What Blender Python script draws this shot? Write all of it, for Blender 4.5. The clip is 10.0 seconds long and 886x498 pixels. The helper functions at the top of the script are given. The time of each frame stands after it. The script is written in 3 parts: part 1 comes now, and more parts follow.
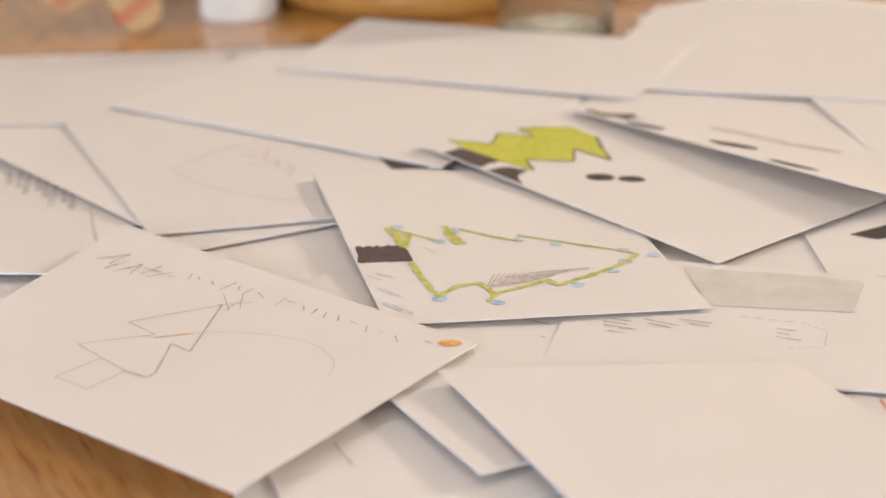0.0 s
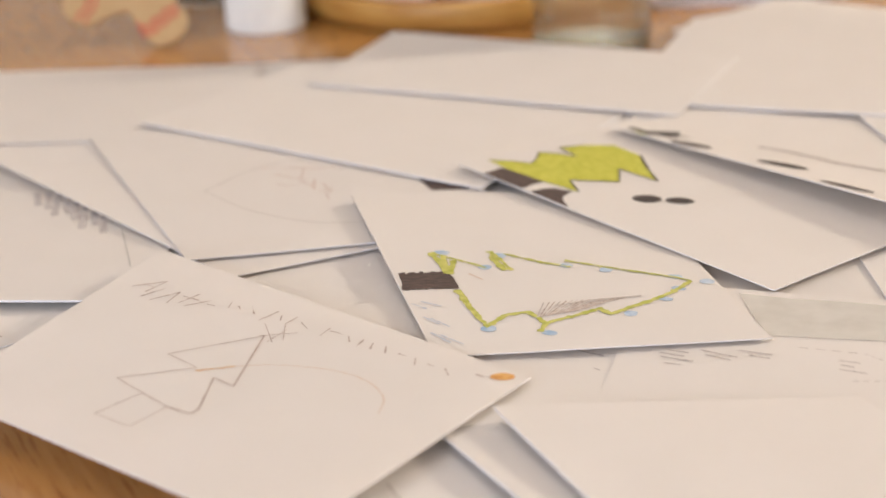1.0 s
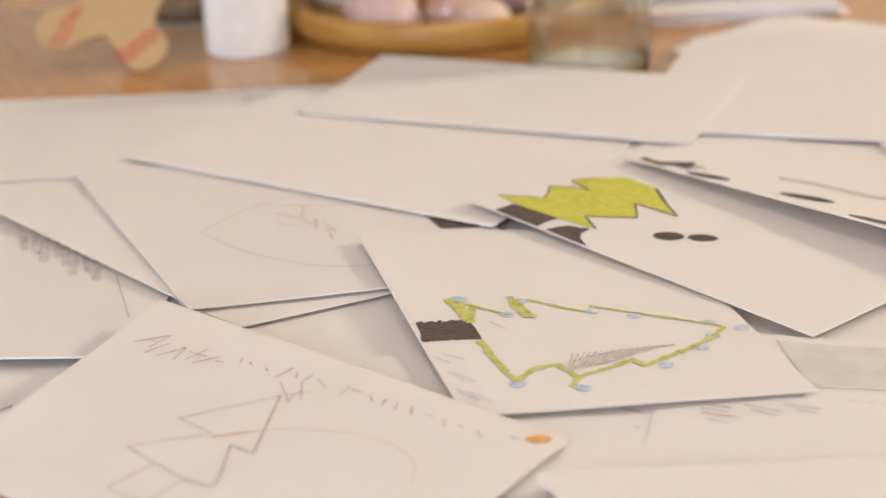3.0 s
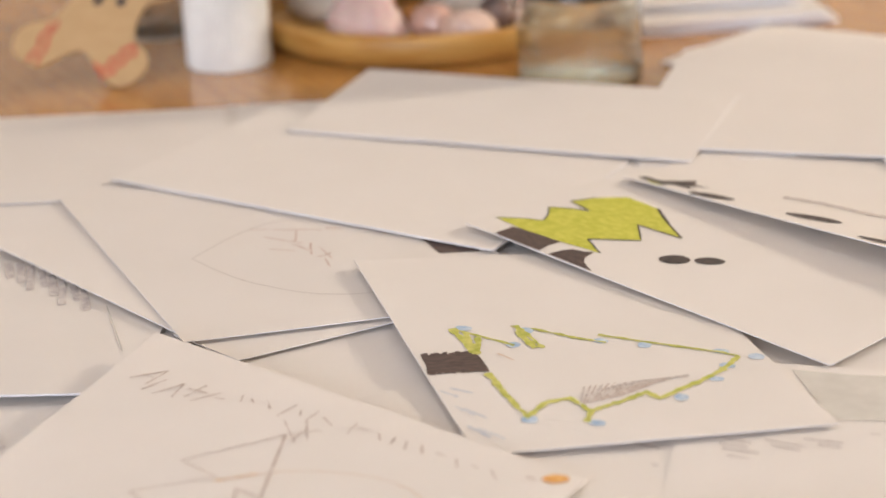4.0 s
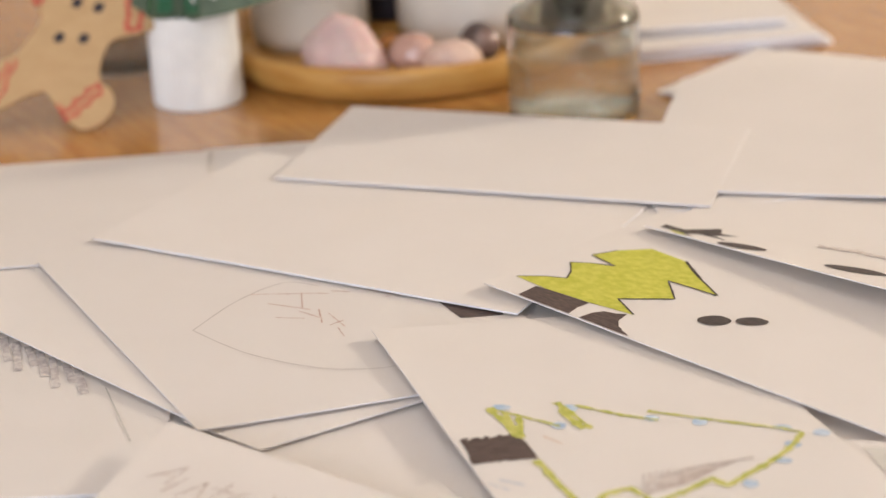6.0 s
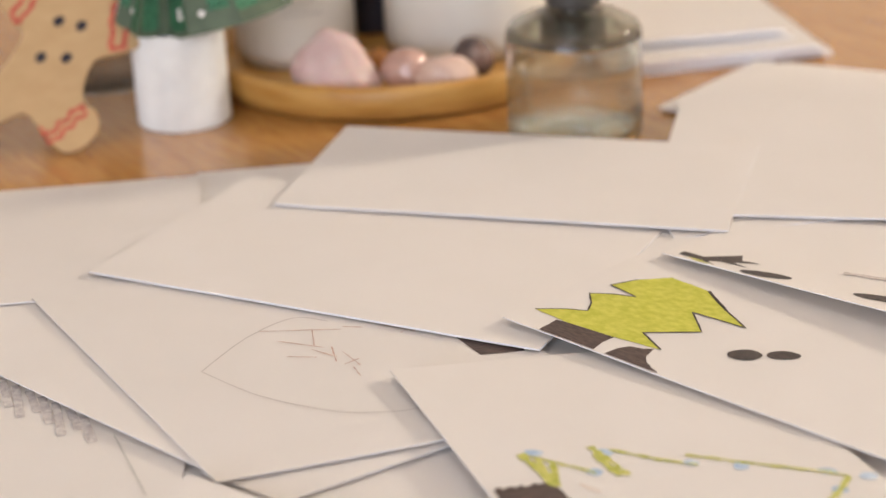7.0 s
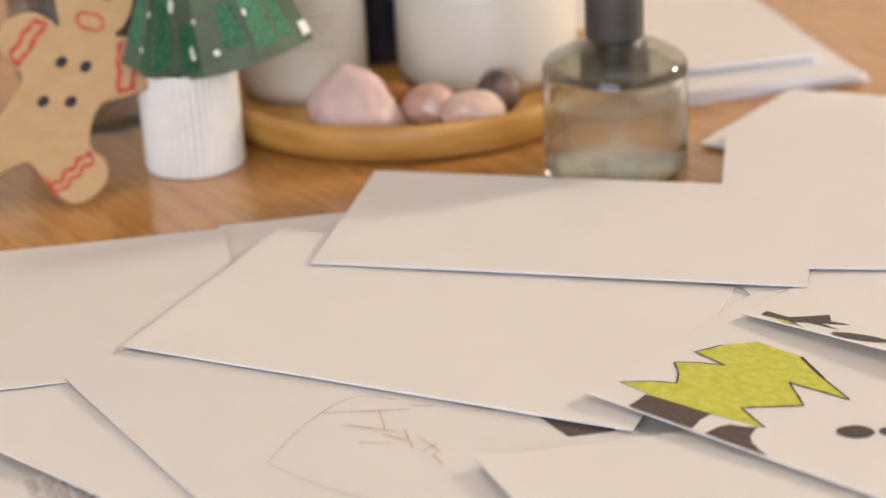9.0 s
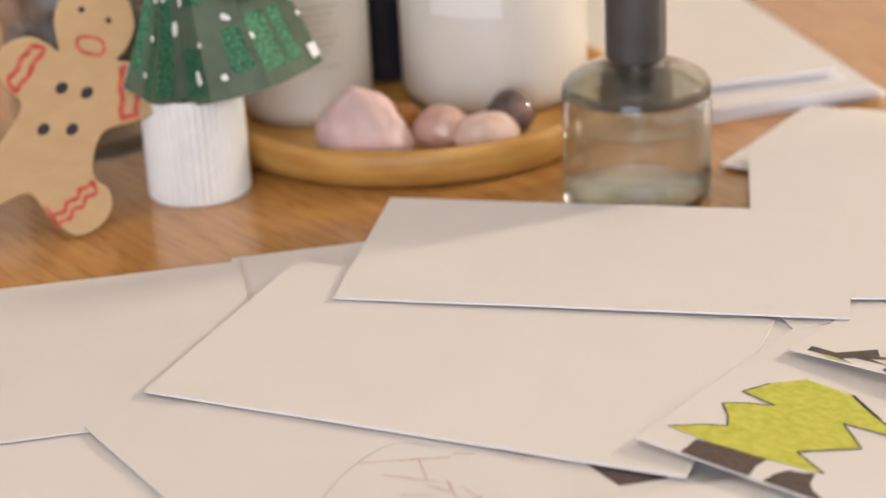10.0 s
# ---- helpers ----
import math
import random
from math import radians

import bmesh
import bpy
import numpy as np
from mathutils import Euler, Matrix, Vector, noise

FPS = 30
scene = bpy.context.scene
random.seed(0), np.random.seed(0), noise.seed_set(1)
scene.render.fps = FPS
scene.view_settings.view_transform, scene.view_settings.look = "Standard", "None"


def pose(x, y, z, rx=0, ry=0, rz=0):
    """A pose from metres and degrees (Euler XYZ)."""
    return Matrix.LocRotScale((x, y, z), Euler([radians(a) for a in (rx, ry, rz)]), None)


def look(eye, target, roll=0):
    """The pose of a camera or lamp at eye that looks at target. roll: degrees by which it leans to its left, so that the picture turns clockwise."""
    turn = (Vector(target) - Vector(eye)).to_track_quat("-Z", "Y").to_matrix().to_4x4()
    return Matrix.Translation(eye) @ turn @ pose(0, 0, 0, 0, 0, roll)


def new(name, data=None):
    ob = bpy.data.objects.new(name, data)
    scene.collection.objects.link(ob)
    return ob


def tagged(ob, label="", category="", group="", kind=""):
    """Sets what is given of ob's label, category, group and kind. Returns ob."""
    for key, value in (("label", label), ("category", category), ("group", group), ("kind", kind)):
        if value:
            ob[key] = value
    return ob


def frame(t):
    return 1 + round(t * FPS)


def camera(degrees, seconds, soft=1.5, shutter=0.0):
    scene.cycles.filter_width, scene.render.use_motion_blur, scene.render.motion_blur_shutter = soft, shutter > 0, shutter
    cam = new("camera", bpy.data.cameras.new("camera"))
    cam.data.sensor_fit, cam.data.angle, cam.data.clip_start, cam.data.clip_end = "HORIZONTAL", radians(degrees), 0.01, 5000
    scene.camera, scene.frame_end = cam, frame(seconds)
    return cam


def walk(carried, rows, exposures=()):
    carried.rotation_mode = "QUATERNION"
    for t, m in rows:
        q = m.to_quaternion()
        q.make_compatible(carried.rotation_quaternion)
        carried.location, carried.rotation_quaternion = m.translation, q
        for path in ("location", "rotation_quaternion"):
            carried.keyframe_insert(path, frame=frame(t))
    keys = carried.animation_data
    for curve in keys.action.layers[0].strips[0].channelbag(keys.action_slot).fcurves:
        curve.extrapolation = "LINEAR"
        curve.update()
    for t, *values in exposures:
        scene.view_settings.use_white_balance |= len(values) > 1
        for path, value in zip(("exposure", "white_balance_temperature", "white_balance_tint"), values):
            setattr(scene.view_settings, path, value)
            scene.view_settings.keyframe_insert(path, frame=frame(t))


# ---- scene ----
cam = camera(26.11, 10.0)
PATH = [
    (0, (0.27916, -1.06082, 0.30898), (0.15977, -0.26472, -0.00039), -2.42),
    (0.5, (0.26992, -1.04868, 0.30917), (0.14849, -0.25258, 0.0006), -2.51),
    (1, (0.25741, -1.03532, 0.31166), (0.13653, -0.23969, 0.00167), -2.52),
    (1.5, (0.24788, -1.02615, 0.31249), (0.12774, -0.23032, 0.00272), -2.61),
    (2, (0.23695, -1.01514, 0.31511), (0.11969, -0.21955, 0.00363), -2.60),
    (2.5, (0.22946, -1.00319, 0.3151), (0.12254, -0.20611, 0.00369), -2.62),
    (4, (0.20072, -0.96641, 0.32111), (0.1234, -0.16743, 0.00584), -2.66),
    (4.5, (0.18898, -0.95183, 0.32269), (0.1211, -0.15242, 0.00635), -2.71),
    (5, (0.17389, -0.93507, 0.32746), (0.11884, -0.13593, 0.00795), -2.72),
    (5.5, (0.16186, -0.91931, 0.32925), (0.1166, -0.11999, 0.00865), -2.82),
    (7, (0.11743, -0.86811, 0.33761), (0.10869, -0.07024, 0.01039), -2.86),
    (7.5, (0.10357, -0.85165, 0.33966), (0.10643, -0.05448, 0.01067), -2.85),
    (8, (0.08943, -0.83497, 0.34111), (0.09963, -0.03828, 0.01108), -2.88),
    (8.5, (0.07402, -0.81817, 0.34401), (0.09387, -0.02263, 0.01167), -2.86),
    (9, (0.05661, -0.79729, 0.34804), (0.08637, -0.00328, 0.01279), -2.93),
    (9.5, (0.04226, -0.77934, 0.35093), (0.0817, 0.01334, 0.01352), -2.97),
    (10, (0.02646, -0.75972, 0.35417), (0.07798, 0.03134, 0.01459), -3.01),
]
walk(cam, [(t, look(eye, target, roll)) for t, eye, target, roll in PATH])

# a fixed focus and a wide aperture
cam.data.dof.use_dof = True
cam.data.dof.focus_distance = 0.78
cam.data.dof.aperture_fstop = 6.5

# ---- light ----
world = bpy.data.worlds.new("world")
scene.world = world
world.use_nodes = True
wn = world.node_tree.nodes
sky = wn.new("ShaderNodeTexSky")
sky.sky_type = "NISHITA"
sky.sun_disc = False
sky.sun_elevation, sky.sun_rotation = radians(28), radians(60)
wn["Background"].inputs["Strength"].default_value = 0.1
world.node_tree.links.new(sky.outputs["Color"], wn["Background"].inputs["Color"])


def area(name, eye, target, wide, high, watts, colour):
    lamp = bpy.data.lights.new(name, "AREA")
    lamp.shape, lamp.size, lamp.size_y = "RECTANGLE", wide, high
    lamp.energy, lamp.color = watts, colour
    ob = new(name, lamp)
    ob.matrix_world = look(eye, target)
    return ob


# window light from the right and behind the table, and a softer window behind the camera
area("window_light", (3.25, 1.0, 1.24), (0.1, -0.1, 0.0), 0.36, 0.36, 88, (1.0, 0.85, 0.69))
area("window_light", (-0.6, -2.36, 0.75), (-0.4, 0.0, 0.3), 1.5, 1.15, 36.5, (0.83, 0.865, 1.0))
# added overhead fill, brightens flat papers more than upright things
area("overhead_fill", (0.15, -0.35, 1.70), (0.15, -0.35, 0.0), 0.75, 0.75, 3.0, (0.83, 0.88, 1.0))


def spot_lamp(x, y):
    """A small round ceiling downlight, set into the ceiling."""
    lamp = bpy.data.lights.new("downlight", "POINT")
    lamp.energy, lamp.shadow_soft_size, lamp.color = 2.6, 0.05, (1.0, 0.86, 0.70)
    ob = new("downlight", lamp)
    ob.location = (x, y, 1.69)


for sx, sy in ((0.05, -0.75), (0.75, -0.75), (0.4, 0.9)):
    spot_lamp(sx, sy)


# ---- materials ----
def material(name, colour, rough=0.6, metal=0.0, **extra):
    m = bpy.data.materials.new(name)
    m.use_nodes = True
    b = m.node_tree.nodes["Principled BSDF"]
    b.inputs["Base Color"].default_value = (*colour, 1)
    b.inputs["Roughness"].default_value = rough
    b.inputs["Metallic"].default_value = metal
    for k, v in extra.items():
        b.inputs[k.replace("_", " ")].default_value = v
    return m


def varied(m, low, high, scale, stretch=(1, 1, 1), detail=6, fac=(0.35, 0.65), bump=0.0, bump_scale=None, bump_dist=0.001, rough=None, random_tint=0.0):
    """Noise-driven colour between low and high, with optional bump, roughness and a tint per object."""
    t = m.node_tree
    b = t.nodes["Principled BSDF"]
    co = t.nodes.new("ShaderNodeTexCoord")
    mp = t.nodes.new("ShaderNodeMapping")
    mp.inputs["Scale"].default_value = stretch
    t.links.new(co.outputs["Object"], mp.inputs["Vector"])
    n = t.nodes.new("ShaderNodeTexNoise")
    n.inputs["Scale"].default_value, n.inputs["Detail"].default_value = scale, detail
    t.links.new(mp.outputs["Vector"], n.inputs["Vector"])
    r = t.nodes.new("ShaderNodeValToRGB")
    r.color_ramp.elements[0].position, r.color_ramp.elements[1].position = fac
    r.color_ramp.elements[0].color, r.color_ramp.elements[1].color = (*low, 1), (*high, 1)
    t.links.new(n.outputs["Fac"], r.inputs["Fac"])
    out = r.outputs["Color"]
    if random_tint:
        info = t.nodes.new("ShaderNodeObjectInfo")
        hsv = t.nodes.new("ShaderNodeHueSaturation")
        mr = t.nodes.new("ShaderNodeMapRange")
        mr.inputs["To Min"].default_value, mr.inputs["To Max"].default_value = 1 - random_tint, 1 + random_tint
        t.links.new(info.outputs["Random"], mr.inputs["Value"])
        t.links.new(mr.outputs["Result"], hsv.inputs["Value"])
        t.links.new(out, hsv.inputs["Color"])
        out = hsv.outputs["Color"]
    t.links.new(out, b.inputs["Base Color"])
    if bump:
        n2 = t.nodes.new("ShaderNodeTexNoise")
        n2.inputs["Scale"].default_value, n2.inputs["Detail"].default_value = bump_scale or scale, 4
        t.links.new(mp.outputs["Vector"], n2.inputs["Vector"])
        bp = t.nodes.new("ShaderNodeBump")
        bp.inputs["Strength"].default_value, bp.inputs["Distance"].default_value = bump, bump_dist
        t.links.new(n2.outputs["Fac"], bp.inputs["Height"])
        t.links.new(bp.outputs["Normal"], b.inputs["Normal"])
    if rough:
        mr = t.nodes.new("ShaderNodeMapRange")
        mr.inputs["To Min"].default_value, mr.inputs["To Max"].default_value = rough
        t.links.new(n.outputs["Fac"], mr.inputs["Value"])
        t.links.new(mr.outputs["Result"], b.inputs["Roughness"])
    return m


paper = varied(material("white_paper", (0.8, 0.78, 0.74), 0.75), (0.805, 0.78, 0.74), (0.825, 0.80, 0.765), 25, detail=8, bump=0.10, bump_scale=900, bump_dist=0.0002, random_tint=0.02)
pt = paper.node_tree
leak = pt.nodes.new("ShaderNodeBsdfTranslucent")
leak.inputs["Color"].default_value = (0.88, 0.80, 0.74, 1)
blend = pt.nodes.new("ShaderNodeMixShader")
blend.inputs["Fac"].default_value = 0.26
pt.links.new(pt.nodes["Principled BSDF"].outputs["BSDF"], blend.inputs[1])
pt.links.new(leak.outputs["BSDF"], blend.inputs[2])
pt.links.new(blend.outputs["Shader"], pt.nodes["Material Output"].inputs["Surface"])
paper_edge = material("paper_edge", (0.86, 0.86, 0.90), 0.8)
ink = varied(material("black_marker", (0.02, 0.017, 0.016), 0.55), (0.03, 0.025, 0.024), (0.075, 0.058, 0.054), 300, (1, 3, 1))
brown_ink = varied(material("brown_marker", (0.05, 0.03, 0.025), 0.6), (0.045, 0.030, 0.028), (0.105, 0.072, 0.062), 260, (1, 4, 1))
lime_ink = varied(material("lime_marker", (0.5, 0.52, 0.05), 0.6), (0.41, 0.425, 0.034), (0.54, 0.535, 0.085), 230, (1, 1.3, 1), detail=9)
olive_ink = varied(material("olive_marker", (0.42, 0.42, 0.06), 0.6), (0.34, 0.37, 0.045), (0.57, 0.555, 0.17), 240)
pale_olive = varied(material("pale_olive_marker", (0.58, 0.56, 0.20), 0.6), (0.40, 0.42, 0.075), (0.62, 0.59, 0.30), 300)
blue_ink = varied(material("pale_blue_marker", (0.4, 0.52, 0.66), 0.6), (0.28, 0.41, 0.57), (0.54, 0.62, 0.70), 300)
pale_blue = varied(material("faint_blue_pencil", (0.7, 0.73, 0.78), 0.7), (0.50, 0.55, 0.63), (0.64, 0.65, 0.67), 500)
pencil = varied(material("pencil_line", (0.45, 0.39, 0.35), 0.6), (0.34, 0.26, 0.22), (0.64, 0.55, 0.49), 900)
faint_pencil = varied(material("faint_pencil", (0.62, 0.57, 0.53), 0.7), (0.45, 0.40, 0.37), (0.62, 0.57, 0.53), 700)
orange_ink = varied(material("orange_marker", (0.62, 0.3, 0.07), 0.6), (0.55, 0.25, 0.05), (0.72, 0.44, 0.16), 300)
pale_orange = varied(material("faint_orange_pencil", (0.75, 0.58, 0.42), 0.7), (0.66, 0.46, 0.31), (0.68, 0.56, 0.45), 500)
print_grey = varied(material("printed_grey", (0.40, 0.36, 0.34), 0.7), (0.32, 0.28, 0.27), (0.60, 0.54, 0.50), 700)
print_mid = varied(material("printed_mid_grey", (0.45, 0.42, 0.41), 0.7), (0.36, 0.33, 0.33), (0.60, 0.57, 0.54), 400)
print_pale = varied(material("printed_pale_grey", (0.68, 0.67, 0.61), 0.7), (0.50, 0.485, 0.44), (0.56, 0.545, 0.50), 90)
rust_pencil = varied(material("rust_pencil", (0.55, 0.38, 0.30), 0.7), (0.45, 0.29, 0.23), (0.68, 0.52, 0.44), 700)
red_ink = varied(material("red_marker", (0.5, 0.06, 0.03), 0.55), (0.42, 0.045, 0.025), (0.62, 0.13, 0.07), 250)


def oak():
    m = varied(material("oak", (0.33, 0.17, 0.06), 0.32), (0.36, 0.168, 0.045), (0.475, 0.240, 0.072), 12, (1.2, 14, 14), detail=10, fac=(0.3, 0.72), bump=0.07, bump_scale=60, bump_dist=0.0006, rough=(0.11, 0.27))
    t = m.node_tree
    b = t.nodes["Principled BSDF"]
    # dark open pores along the grain
    ramp = b.inputs["Base Color"].links[0].from_socket
    co = t.nodes.new("ShaderNodeTexCoord")
    mp = t.nodes.new("ShaderNodeMapping")
    mp.inputs["Scale"].default_value = (34, 330, 330)
    t.links.new(co.outputs["Object"], mp.inputs["Vector"])
    n = t.nodes.new("ShaderNodeTexNoise")
    n.inputs["Scale"].default_value, n.inputs["Detail"].default_value = 1.0, 3
    t.links.new(mp.outputs["Vector"], n.inputs["Vector"])
    r = t.nodes.new("ShaderNodeValToRGB")
    r.color_ramp.elements[0].position, r.color_ramp.elements[1].position = 0.34, 0.46
    r.color_ramp.elements[0].color = (0.72, 0.66, 0.61, 1)
    t.links.new(n.outputs["Fac"], r.inputs["Fac"])
    mx = t.nodes.new("ShaderNodeMix")
    mx.data_type, mx.blend_type = "RGBA", "MULTIPLY"
    mx.inputs["Factor"].default_value = 1.0
    t.links.new(ramp, mx.inputs["A"])
    t.links.new(r.outputs["Color"], mx.inputs["B"])
    t.links.new(mx.outputs["Result"], b.inputs["Base Color"])
    # the grain runs aslant across the top
    for node in [q for q in t.nodes if q.bl_idname == "ShaderNodeMapping"]:
        turn = t.nodes.new("ShaderNodeMapping")
        turn.inputs["Rotation"].default_value = (0, 0, radians(57))
        t.links.new(node.inputs["Vector"].links[0].from_socket, turn.inputs["Vector"])
        t.links.new(turn.outputs["Vector"], node.inputs["Vector"])
    return m


oak_mat = oak()
varnish = oak_mat.node_tree.nodes["Principled BSDF"]
varnish.inputs["Coat Weight"].default_value, varnish.inputs["Coat Roughness"].default_value = 0.4, 0.16
tray_wood = varied(material("tray_wood", (0.5, 0.29, 0.09), 0.42), (0.43, 0.21, 0.042), (0.57, 0.325, 0.09), 26, (1, 1, 6), bump=0.05, bump_scale=200, bump_dist=0.0003)
board = varied(material("brown_cardboard", (0.5, 0.34, 0.17), 0.85), (0.50, 0.335, 0.165), (0.54, 0.37, 0.19), 60, (1, 2, 1), bump=0.15, bump_scale=500, bump_dist=0.0003)
dark_blue = material("navy_marker", (0.014, 0.011, 0.018), 0.55)
navy = varied(material("navy_glaze", (0.02, 0.022, 0.035), 0.3), (0.014, 0.015, 0.024), (0.03, 0.032, 0.05), 30)
white_card = varied(material("white_ribbed_card", (0.82, 0.81, 0.82), 0.6), (0.79, 0.805, 0.79), (0.85, 0.865, 0.845), 80)
felt = varied(material("green_card", (0.09, 0.12, 0.08), 0.7), (0.075, 0.108, 0.068), (0.105, 0.145, 0.092), 70, bump=0.1, bump_scale=400, bump_dist=0.0003)
glitter = varied(material("green_glitter", (0.02, 0.14, 0.06), 0.3, 0.35), (0.012, 0.065, 0.036), (0.09, 0.33, 0.17), 900, detail=2, fac=(0.4, 0.66), bump=0.9, bump_scale=1400, bump_dist=0.0008)
white_paint = varied(material("white_paint", (0.85, 0.84, 0.82), 0.6), (0.8, 0.79, 0.77), (0.9, 0.89, 0.87), 200)
candle_jar = varied(material("cream_jar", (0.78, 0.74, 0.66), 0.28), (0.67, 0.64, 0.575), (0.72, 0.69, 0.62), 20)
label_mat = material("white_label", (0.84, 0.82, 0.78), 0.55)
quartz = varied(material("rose_quartz", (0.75, 0.56, 0.53), 0.5, Subsurface_Weight=0.3, Subsurface_Scale=0.01), (0.54, 0.385, 0.36), (0.64, 0.49, 0.455), 70, detail=8, bump=0.25, bump_scale=220, bump_dist=0.001)
pebble_a = varied(material("pink_pebble", (0.6, 0.38, 0.31), 0.07), (0.42, 0.25, 0.195), (0.56, 0.36, 0.295), 70, detail=8)
pebble_b = varied(material("peach_pebble", (0.74, 0.54, 0.44), 0.07), (0.54, 0.365, 0.29), (0.68, 0.52, 0.43), 90, detail=8)
pebble_c = varied(material("dark_pebble", (0.09, 0.06, 0.055), 0.12), (0.04, 0.03, 0.03), (0.20, 0.13, 0.11), 60, detail=6)
amber = material("amber_pebble", (0.42, 0.17, 0.04), 0.15)
cap_mat = varied(material("dark_cap", (0.045, 0.043, 0.042), 0.42), (0.04, 0.038, 0.037), (0.06, 0.057, 0.055), 50)
glass = material("clear_glass", (0.91, 0.955, 0.93), 0.0, Transmission_Weight=1.0, IOR=1.47)
liquid = material("clear_liquid", (0.98, 0.97, 0.96), 0.0, Transmission_Weight=1.0, IOR=1.36, Alpha=0.42)
# dark refraction of cap and neck, put into the glass colour
refraction_tint = material("glass_refraction_tint", (0.50, 0.51, 0.45), 0.03, Transmission_Weight=1.0, IOR=1.47, Alpha=0.9)
thin_glass = material("thin_glass", (0.93, 0.95, 0.94), 0.04, Transmission_Weight=1.0, IOR=1.30, Alpha=0.5)
smoky = varied(material("smoky_glass", (0.16, 0.15, 0.14), 0.12), (0.07, 0.065, 0.06), (0.30, 0.29, 0.28), 45, detail=5)
wall_mat = varied(material("wall_paint", (0.70, 0.62, 0.53), 0.8), (0.76, 0.73, 0.68), (0.80, 0.77, 0.72), 6, bump=0.05, bump_scale=80)
floor_mat = varied(material("floor_boards", (0.3, 0.2, 0.12), 0.45), (0.24, 0.15, 0.085), (0.36, 0.24, 0.15), 5, (1, 8, 1))
ceiling_mat = material("ceiling_paint", (0.8, 0.78, 0.75), 0.85)


# ---- mesh helpers ----
def link_mesh(name, verts, faces, mats, parent=None, smooth=False, mat_index=None):
    me = bpy.data.meshes.new(name)
    me.from_pydata(verts, [], faces)
    for m in mats if isinstance(mats, (list, tuple)) else [mats]:
        me.materials.append(m)
    if mat_index is not None:
        me.polygons.foreach_set("material_index", mat_index)
    if smooth:
        me.polygons.foreach_set("use_smooth", [True] * len(me.polygons))
    me.update()
    ob = new(name, me)
    if parent is not None:
        ob.parent = parent
    return ob


def part(name, bm, mat, parent=None, label="", smooth=False):
    me = bpy.data.meshes.new(name)
    bmesh.ops.recalc_face_normals(bm, faces=bm.faces[:])
    bm.to_mesh(me)
    bm.free()
    me.materials.append(mat)
    if smooth:
        me.polygons.foreach_set("use_smooth", [True] * len(me.polygons))
    ob = new(name, me)
    if parent is not None:
        ob.parent = parent
    if label:
        tagged(ob, label)
    return ob


def box(x0, y0, z0, x1, y1, z1, bevel=0.0):
    bm = bmesh.new()
    bmesh.ops.create_cube(bm, size=1)
    for v in bm.verts:
        v.co = Vector(((x0 + x1) / 2 + v.co.x * (x1 - x0), (y0 + y1) / 2 + v.co.y * (y1 - y0), (z0 + z1) / 2 + v.co.z * (z1 - z0)))
    if bevel:
        bmesh.ops.bevel(bm, geom=bm.edges[:], offset=bevel, segments=2, affect="EDGES")
    return bm


def lathe(profile, n=64, ripple=None):
    """A turned body from (radius, height) pairs; ripple(angle, k) scales the radius."""
    bm = bmesh.new()
    rings = []
    for k, (r, z) in enumerate(profile):
        if r < 1e-6:
            rings.append([bm.verts.new((0, 0, z))])
        else:
            ring = []
            for i in range(n):
                a = 2 * math.pi * i / n
                q = r * (ripple(a, k) if ripple else 1)
                ring.append(bm.verts.new((q * math.cos(a), q * math.sin(a), z)))
            rings.append(ring)
    for a, b in zip(rings, rings[1:]):
        for i in range(n):
            j = (i + 1) % n
            if len(a) == 1 and len(b) == 1:
                continue
            if len(a) == 1:
                bm.faces.new((a[0], b[i], b[j]))
            elif len(b) == 1:
                bm.faces.new((a[i], a[j], b[0]))
            else:
                bm.faces.new((a[i], a[j], b[j], b[i]))
    return bm


def spline(pts, per=6, closed=True):
    """Smooth curve through the points."""
    out, n = [], len(pts)
    for i in range(n if closed else n - 1):
        p = [Vector(pts[(i + k) % n] if closed else pts[min(max(i + k, 0), n - 1)]) for k in (-1, 0, 1, 2)]
        for s in range(per):
            t = s / per
            out.append(0.5 * (2 * p[1] + (p[2] - p[0]) * t + (2 * p[0] - 5 * p[1] + 4 * p[2] - p[3]) * t * t + (3 * p[1] - p[0] - 3 * p[2] + p[3]) * t ** 3))
    if not closed:
        out.append(Vector(pts[-1]))
    return out


# ---- room and table ----
def setting(name, bm, mat, label, category):
    return tagged(part(name, bm, mat), label, category, kind="structure")


setting("floor", box(-2.2, -2.6, -0.80, 3.4, 2.4, -0.75), floor_mat, "brown wooden floor under the table", "floor")
setting("ceiling", box(-2.2, -2.6, 1.75, 3.4, 2.4, 1.80), ceiling_mat, "plain white ceiling over the room", "ceiling")
# unseen panel, added as a body for the overhead fill
fill_panel = tagged(new("fill_light_panel"), "added unseen white panel above the overhead fill light", "lamp")
part("frame", box(-0.25, -0.75, 1.715, 0.55, 0.05, 1.75, 0.006), ceiling_mat, fill_panel)
setting("wall_north", box(-2.2, 2.4, -0.80, 3.4, 2.5, 1.80), wall_mat, "plain beige wall behind the table", "wall")
setting("wall_west", box(-2.3, -2.6, -0.80, -2.2, 2.5, 1.80), wall_mat, "plain beige side wall", "wall")


